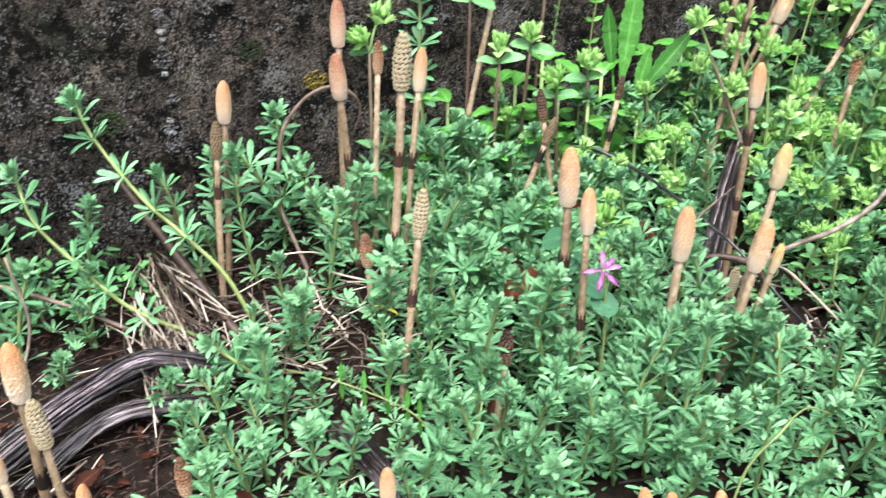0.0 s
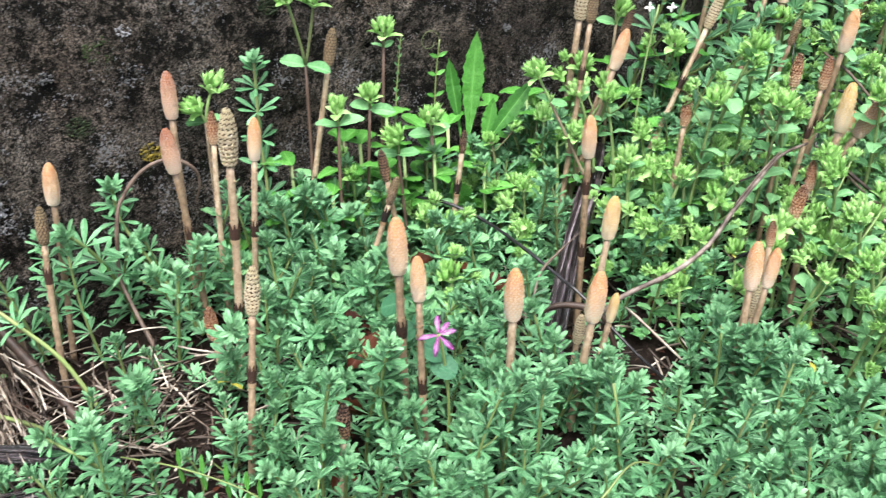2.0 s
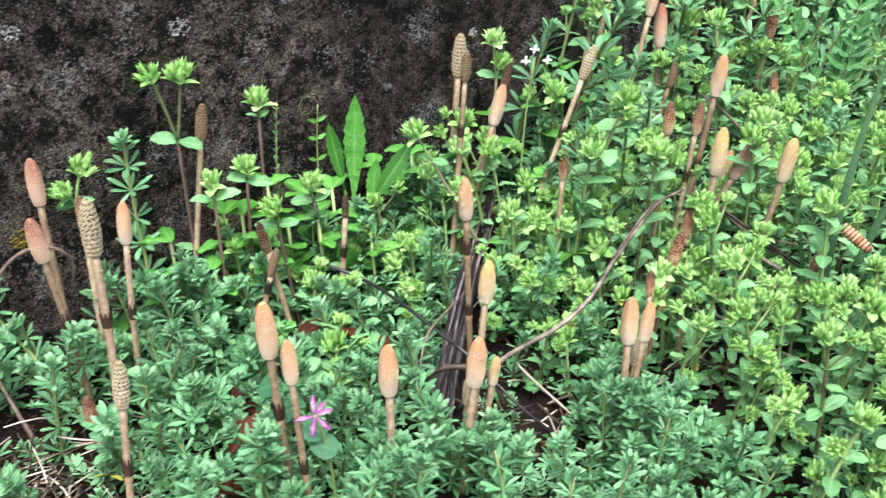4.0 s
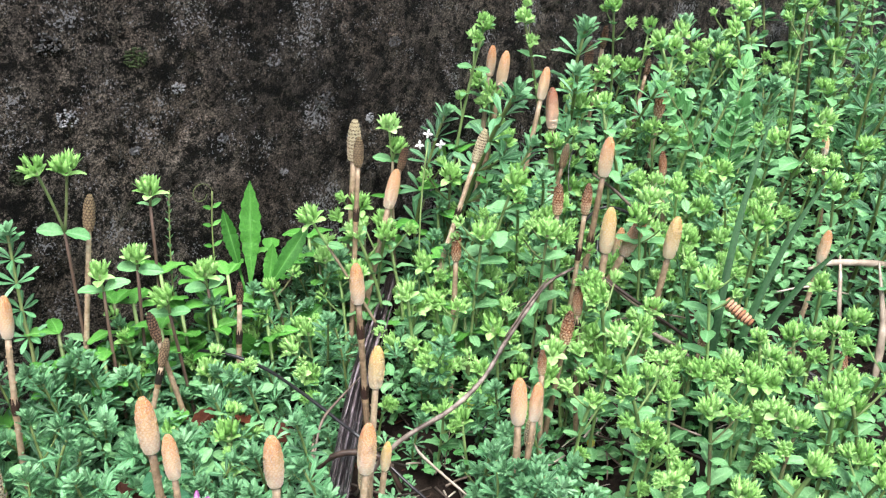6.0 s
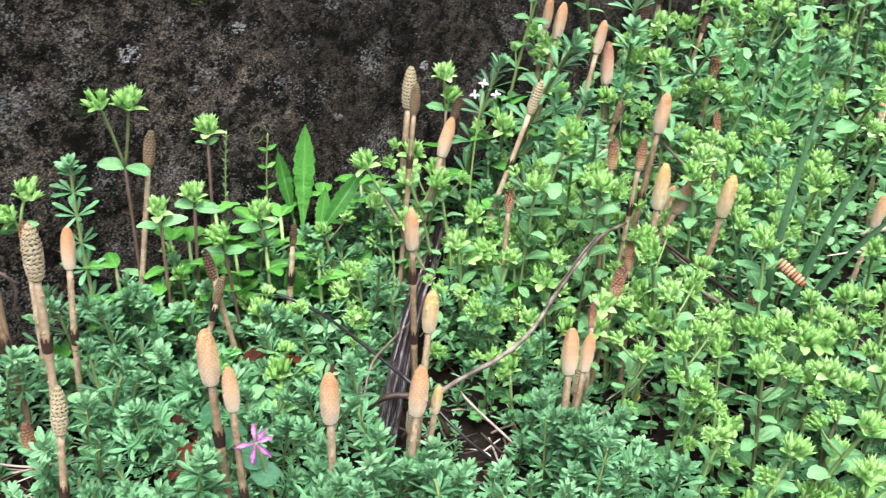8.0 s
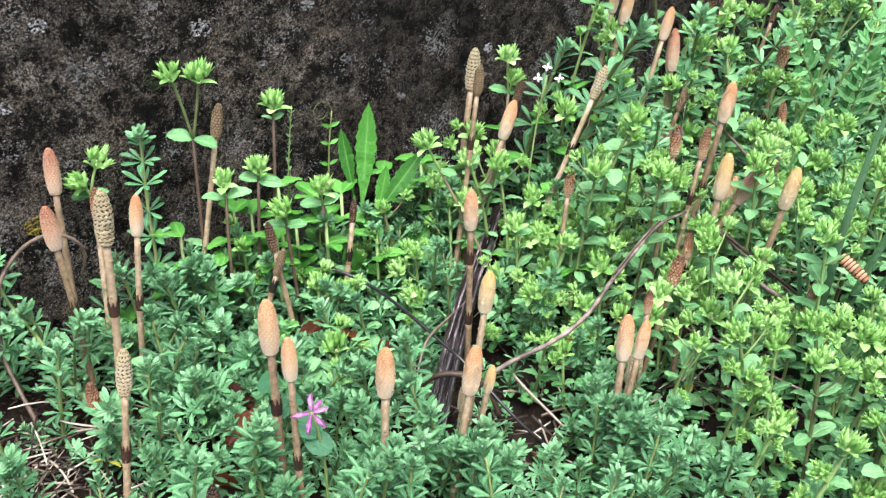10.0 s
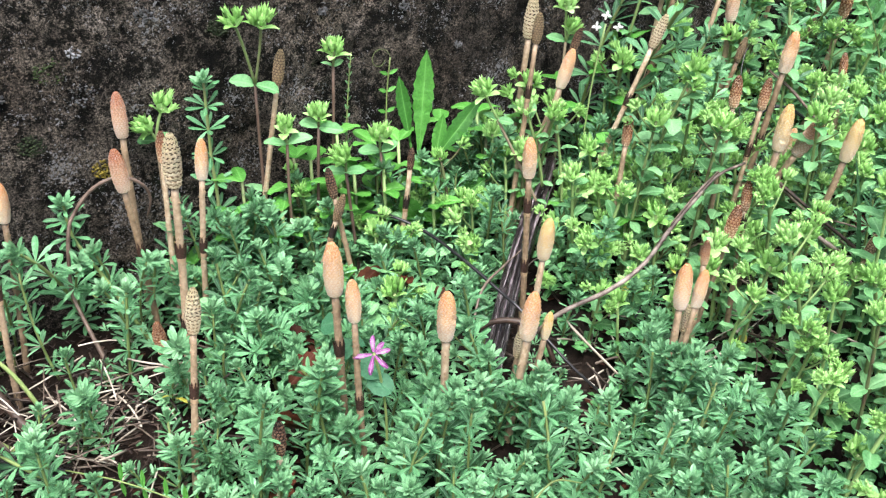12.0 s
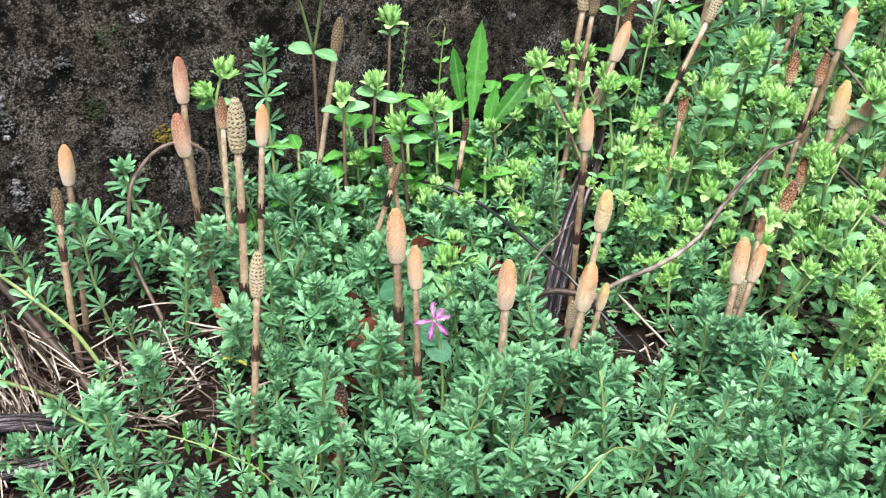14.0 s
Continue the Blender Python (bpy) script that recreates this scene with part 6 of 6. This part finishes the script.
def speedwell_spike():
    at = Vector((0.104, 0.184, ground_z(0.104, 0.184)))
    thing = root("speedwell_spike", at, "thin green speedwell spike with small clasping leaves by the wall", "weed")
    top = Vector((0.114, 0.185, 0.206)) - at
    line = bez((0, 0, -0.003), (-0.001, 0.001, top.z * 0.6), top, 24)
    b = Build()
    b.tube(line, [0.0010 - 0.0006 * i / 24 for i in range(25)], 5)
    part("stem", b.mesh("stem", [CLEAVER_STEM]), thing)
    rnd = random.Random(9)
    for i in range(8, 24):
        for k in (0, 1):
            a = i * 1.2 + math.pi * k
            q = (0.0085 if i < 14 else 0.0060) * (1 - 0.02 * (i - 8))
            lb = Build()
            lb.leaf(line[i], (math.cos(a), math.sin(a), rnd.uniform(0.5, 1.1)), (0, 0, 1), q, q * 0.45, blunt, 0.15, 0.4, 4)
            part("leaf", lb.mesh("leaf", [MOUSE]), thing)


speedwell_spike()


def big_ears(x, y, z, turn, q):
    """Broad opposite leaves low by the wall."""
    rnd = random.Random(int(x * 1000) + 7)
    thing = root("broad_leaf_plant", (x, y, ground_z(x, y)), "low plant with broad glossy light green leaves", "weed", "broad-leaved weeds")
    b = Build()
    b.tube([(0, 0, -0.003), (0.001, 0, z * 0.5), (0, 0.001, z)], 0.0013, 6)
    part("stem", b.mesh("stem", [MOUSE_STEM]), thing)
    for k in range(6):
        lb = Build()
        lb.leaf((0, 0, 0), (1, 0, 0.35), (0, 0, 1), q * rnd.uniform(0.75, 1.1), q * rnd.uniform(0.45, 0.58), blunt, rnd.uniform(-0.35, -0.05), 0.22, 9, 0, 0.0, rnd.uniform(-0.3, 0.3))
        part("leaf", lb.mesh("leaf", [BROAD]), thing, "", Matrix.Translation((0, 0, z * (0.62 + 0.19 * (k // 2)))) @ Matrix.Rotation(turn + k * 1.57 + rnd.uniform(-0.4, 0.4), 4, "Z"))


for x, y, z, a, q in ((0.05, 0.165, 0.07, 0.3, 0.026), (0.085, 0.170, 0.075, 1.2, 0.028), (0.115, 0.165, 0.06, 2.0, 0.026), (-0.03, 0.165, 0.05, 0.5, 0.024), (0.14, 0.150, 0.05, 0.2, 0.024), (0.06, 0.105, 0.05, 1.0, 0.022), (0.21, 0.15, 0.05, 0.8, 0.024), (0.245, 0.12, 0.06, 1.9, 0.022), (0.275, 0.045, 0.09, 0.4, 0.020), (0.32, 0.05, 0.07, 1.4, 0.020), (0.07, 0.172, 0.105, 0.9, 0.026), (0.10, 0.160, 0.095, 0.2, 0.027), (0.125, 0.172, 0.105, 1.6, 0.026), (0.035, 0.150, 0.085, 0.6, 0.024), (0.155, 0.135, 0.085, 1.1, 0.024), (0.22, 0.170, 0.110, 0.5, 0.026), (0.26, 0.150, 0.105, 1.3, 0.025), (0.235, 0.135, 0.085, 0.1, 0.024), (0.30, 0.165, 0.120, 0.8, 0.026), (0.34, 0.150, 0.125, 1.9, 0.025), (0.38, 0.165, 0.14, 0.4, 0.026), (0.31, 0.110, 0.09, 1.0, 0.024), (0.055, 0.168, 0.112, 0.2, 0.024), (0.015, 0.172, 0.100, 1.1, 0.022), (0.095, 0.176, 0.118, 0.5, 0.025), (0.120, 0.150, 0.098, 1.4, 0.022), (0.075, 0.142, 0.100, 0.8, 0.022), (0.145, 0.170, 0.105, 0.3, 0.024), (0.185, 0.172, 0.110, 1.2, 0.022), (0.000, 0.158, 0.085, 0.4, 0.020), (0.215, 0.150, 0.105, 0.9, 0.022)):
    big_ears(x, y, z, a, q)


def pink_flower():
    at = Vector((0.020, -0.018, ground_z(0.02, -0.018)))
    thing = root("pink_flower", at, "pink-purple wild flower with narrow spreading petals and rounded leaflets", "flower")
    c = Vector((0.012, -0.025, 0.096)) - at
    b = Build()
    b.tube(bez((0, 0, -0.003), (0.008, 0, c.z * 0.5), c, 8), 0.0009, 6)
    part("stem", b.mesh("stem", [CLEAVER_STEM]), thing)
    face = Vector((-0.55, -0.62, 0.56)).normalized()
    right = face.cross(Vector((0, 0, 1))).normalized() * -1
    up = right.cross(face) * -1
    if up.z < 0:
        up = -up
    right = Vector((0.75, -0.66, 0)).normalized()
    for a, q in ((100, 0.010), (20, 0.009), (55, 0.008), (-40, 0.011), (-95, 0.012), (195, 0.012)):
        pb = Build()
        way = right * math.cos(radians(a)) + up * math.sin(radians(a))
        pb.leaf(c + way * 0.0012, way + face * 0.15, face, q, 0.0031, lambda s: 0.40 + 0.60 * math.sin(math.pi * min(1, s ** 1.5)), -0.28, 0.85, 7)
        pb.leaf(c + way * q * 0.35, way + face * 0.3, face, q * 0.62, 0.0028, oval, -0.2, 0.9, 5)
        part("petal", pb.mesh("petal", [PETAL]), thing)
    for (x, y, z), q, a in (((0.004, 0.012, 0.101), 0.018, 2.2), ((0.021, 0.014, 0.098), 0.018, 0.8), ((0.006, 0.002, 0.087), 0.017, 2.8), ((0.013, -0.016, 0.082), 0.018, -0.6), ((0.016, -0.022, 0.073), 0.018, -1.0), ((0.014, 0.000, 0.091), 0.012, 0.2)):
        lb = Build()
        lb.leaf(Vector((x - math.cos(a) * q * 0.4, y - math.sin(a) * q * 0.4, z + q * 0.1)) - at, (math.cos(a) * 0.5, math.sin(a) * 0.5, -0.2), (-0.35, -0.4, 0.8), q, q * 0.85, lambda s: math.sqrt(max(0.02, 1 - (2 * s - 1) ** 2)), -0.1, 0.12, 7)
        part("leaflet", lb.mesh("leaflet", [BLUE_LEAF]), thing, "rounded blue-green leaflet")


pink_flower()


def vetch():
    at = Vector((-0.157, 0.039, 0.036))
    thing = root("vetch_sprig", at - Vector((0, 0, 0.03)), "thin vetch sprig with paired narrow leaflets", "vetch")
    line = [p - at + Vector((0, 0, 0.03)) for p in smooth_line(((-0.157, 0.039, 0.040), (-0.133, 0.010, 0.042), (-0.107, -0.021, 0.036), (-0.095, -0.03, 0.02)), 6)]
    b = Build()
    b.tube(line, 0.0005, 5)
    part("stem", b.mesh("stem", [CLEAVER_STEM]), thing)
    for i in (6, 8, 10, 12, 14):
        for s in (1, -1):
            lb = Build()
            lb.leaf(line[i], (0.1, 0.15, 0.9 * s), (-0.6, -0.7, 0.3), 0.013, 0.0032, oval, 0.05, 0.15, 5)
            part("leaflet", lb.mesh("leaflet", [BROAD]), thing)


vetch()


def tendril_vetch():
    at = Vector((0.150, 0.188, 0.03))
    thing = root("vetch_sprig", at, "thin climbing vetch sprig with a curling tendril by the wall", "vetch")
    line = smooth_line(((0, 0, 0), (-0.006, 0.0, 0.08), (-0.004, 0.002, 0.13), (0.000, 0.002, 0.165)), 5)
    b = Build()
    b.tube(line, 0.0006, 5)
    curl = [line[-1] + Vector((math.cos(a) * 0.009 * (1 - a / 12), 0, math.sin(a) * 0.009 * (1 - a / 12))) - Vector((0.009, 0, 0)) for a in (i * 0.4 for i in range(16))]
    b.tube(curl, 0.00025, 4)
    part("stem", b.mesh("stem", [CLEAVER_STEM]), thing)
    for i in (5, 7, 9, 11, 13):
        for s in (1, -1):
            lb = Build()
            lb.leaf(line[min(i, len(line) - 1)], (s, -0.2, 0.5), (-0.5, -0.6, 0.4), 0.009, 0.0034, oval, -0.1, 0.15, 4)
            part("leaflet", lb.mesh("leaflet", [BROAD]), thing)


tendril_vetch()


def white_flower():
    at = Vector((0.300, 0.130, ground_z(0.3, 0.13)))
    thing = root("white_flower", at, "small white bittercress flowers on a thin stem", "flower")
    c = Vector((0.311, 0.126, 0.213)) - at
    b = Build()
    b.tube(bez((0, 0, -0.003), (-0.004, 0, c.z * 0.6), c, 8), 0.0008, 5)
    part("stem", b.mesh("stem", [MOUSE_STEM]), thing)
    rnd = random.Random(4)
    for dx, dz in ((0, 0.007), (-0.007, -0.002), (0.010, -0.002)):
        fb = Build()
        o = c + Vector((dx * 0.75, -dx * 0.66, dz))
        for k in range(4):
            a = k * 1.57 + rnd.uniform(-0.3, 0.3)
            fb.leaf(o, (math.cos(a) * 0.75, -math.cos(a) * 0.66, math.sin(a)), (-0.5, -0.6, 0.6), 0.0042, 0.0024, oval, -0.1, 0.1, 3)
        part("blossom", fb.mesh("blossom", [WHITE_PETAL]), thing, "white four-petalled blossom")


white_flower()


def grass_tuft():
    at = Vector((0.385, -0.100, ground_z(0.385, -0.100)))
    thing = root("grass_tuft", at, "tuft of dark green broad grass blades", "grass")
    for mid, tip, w in (((0.405, -0.085, 0.150), (0.533, -0.050, 0.237), 0.0065), ((0.43, -0.106, 0.150), (0.536, -0.106, 0.193), 0.006), ((0.415, -0.115, 0.125), (0.520, -0.144, 0.154), 0.006), ((0.40, -0.09, 0.13), (0.475, -0.065, 0.170), 0.0045), ((0.385, -0.085, 0.10), (0.392, -0.060, 0.150), 0.0035)):
        line = [p - at for p in bez(at - Vector((0, 0, 0.004)), Vector(mid), Vector(tip), 12)]
        b = Build()
        for i, p in enumerate(line):
            d = (line[min(12, i + 1)] - line[max(0, i - 1)]).normalized()
            side = d.cross(Vector((-0.6, -0.7, 0.35))).normalized()
            q = w * 0.5 * (0.55 + 0.45 * min(1, i / 4)) * (1 - (i / 12) ** 3) + 0.0002
            b.v += [p - side * q + side.cross(d) * q * 0.4, p, p + side * q + side.cross(d) * q * 0.4]
        for i in range(12):
            a = 3 * i
            b.f += [(a, a + 1, a + 4, a + 3), (a + 1, a + 2, a + 5, a + 4)]
            b.s += [0, 0]
        part("blade", b.mesh("blade", [GRASS]), thing)


grass_tuft()


def lobed_plant(x, y, tips, seed):
    """A weed with deeply cut, feathery leaves."""
    rnd = random.Random(seed)
    at = Vector((x, y, ground_z(x, y)))
    thing = root("lobed_leaf_plant", at, "weed with deeply lobed bright green leaves", "weed", "lobed-leaved weeds")
    for tip, w in tips:
        d = Vector(tip) - at
        b = Build()
        line = bez((0, 0, -0.003), (d.x * 0.3, d.y * 0.3, d.z * 0.7), d, 12)
        b.tube(line, [0.0012 - 0.0008 * i / 12 for i in range(13)], 5, 1)
        face = Vector((-0.6, -0.7, 0.4)).normalized()
        for i in range(4, 13):
            way = (line[min(12, i + 1)] - line[i - 1]).normalized()
            side = way.cross(face).normalized()
            q = w * (0.55 + 0.75 * math.sin(math.pi * (i - 3) / 9.5)) * rnd.uniform(0.85, 1.15)
            for k in (1, -1):
                b.leaf(line[i], side * k + way * 0.75, face, q, q * 0.42, oval, rnd.uniform(-0.25, 0.05), 0.15, 6)
                b.leaf(line[i] + (side * k + way * 0.75).normalized() * q * 0.35, side * k * 0.3 + way, face, q * 0.7, q * 0.26, oval, -0.1, 0.15, 5)
        b.leaf(line[12], (line[12] - line[10]).normalized(), face, w * 1.1, w * 0.5, oval, -0.2, 0.2, 6)
        part("leaf", b.mesh("leaf", [LOW_LEAF, CLEAVER_STEM]), thing)


lobed_plant(0.63, 0.06, (((0.645, 0.050, 0.232), 0.018), ((0.605, 0.025, 0.205), 0.017), ((0.510, 0.045, 0.235), 0.014), ((0.70, 0.04, 0.205), 0.012), ((0.60, 0.09, 0.18), 0.011), ((0.68, 0.085, 0.20), 0.011)), 5)
lobed_plant(0.80, 0.0, (((0.78, -0.01, 0.20), 0.012), ((0.74, 0.03, 0.18), 0.011), ((0.82, -0.05, 0.17), 0.011)), 6)
lobed_plant(0.56, 0.03, (((0.575, 0.02, 0.155), 0.010), ((0.53, 0.05, 0.135), 0.009), ((0.59, 0.055, 0.15), 0.009)), 7)


def fallen_cone():
    at = Vector((0.407, -0.108, 0.111))
    thing = root("fallen_cone", at, "reddish-brown ringed horsetail cone lying on weeds", "cone")
    way = Vector((0.004, -0.020, -0.012)).normalized()
    core = Build()
    core.tube([way * (-0.013 + 0.026 * i / 8) + Vector((0, 0, -0.001 * math.sin(math.pi * i / 8))) for i in range(9)], [0.0024, 0.0032, 0.0034, 0.0034, 0.0034, 0.0033, 0.0031, 0.0028, 0.0018], 12)
    part("core", core.mesh("core", [TEETH]), thing, "dark red-brown core")
    rnd = random.Random(12)
    for k in range(9):
        ring = Build()
        p = way * (-0.0115 + 0.0028 * k)
        r = (0.0038, 0.0043, 0.0045, 0.0046, 0.0046, 0.0045, 0.0043, 0.0039, 0.0032)[k]
        ring.tube([p - way * 0.0011, p - way * 0.0005, p + way * 0.0005, p + way * 0.0011], [r * 0.80, r * rnd.uniform(0.95, 1.03), r, r * 0.82], 22, 0, True, 0.05)
        part("scale_ring", ring.mesh("scale_ring", [RING]), thing)


fallen_cone()


def yellow_leaf(x, y, z, turn, q=0.0085):
    b = Build()
    b.leaf((0, 0, 0), (1, 0, 0.3), (0, 0, 1), q, q * 0.7, oval, -0.2, 0.2, 6)
    ob = new("yellow_leaf", b.mesh("yellow_leaf", [YELLOWING]))
    ob.matrix_basis = pose(x, y, z, 20, -20, turn)
    tagged(ob, "small yellowing leaf low among green weeds", "leaf", "yellowing leaves")


for x, y, z, a in ((0.247, 0.011, 0.043, 40), (0.285, -0.003, 0.055, 100), (0.30, -0.06, 0.02, 10), (0.05, 0.16, 0.09, 60), (-0.085, 0.06, 0.05, 200), (-0.078, 0.055, 0.045, 140), (0.55, 0.05, 0.14, 80), (0.26, -0.10, 0.02, 70)):
    yellow_leaf(x, y, z, a)
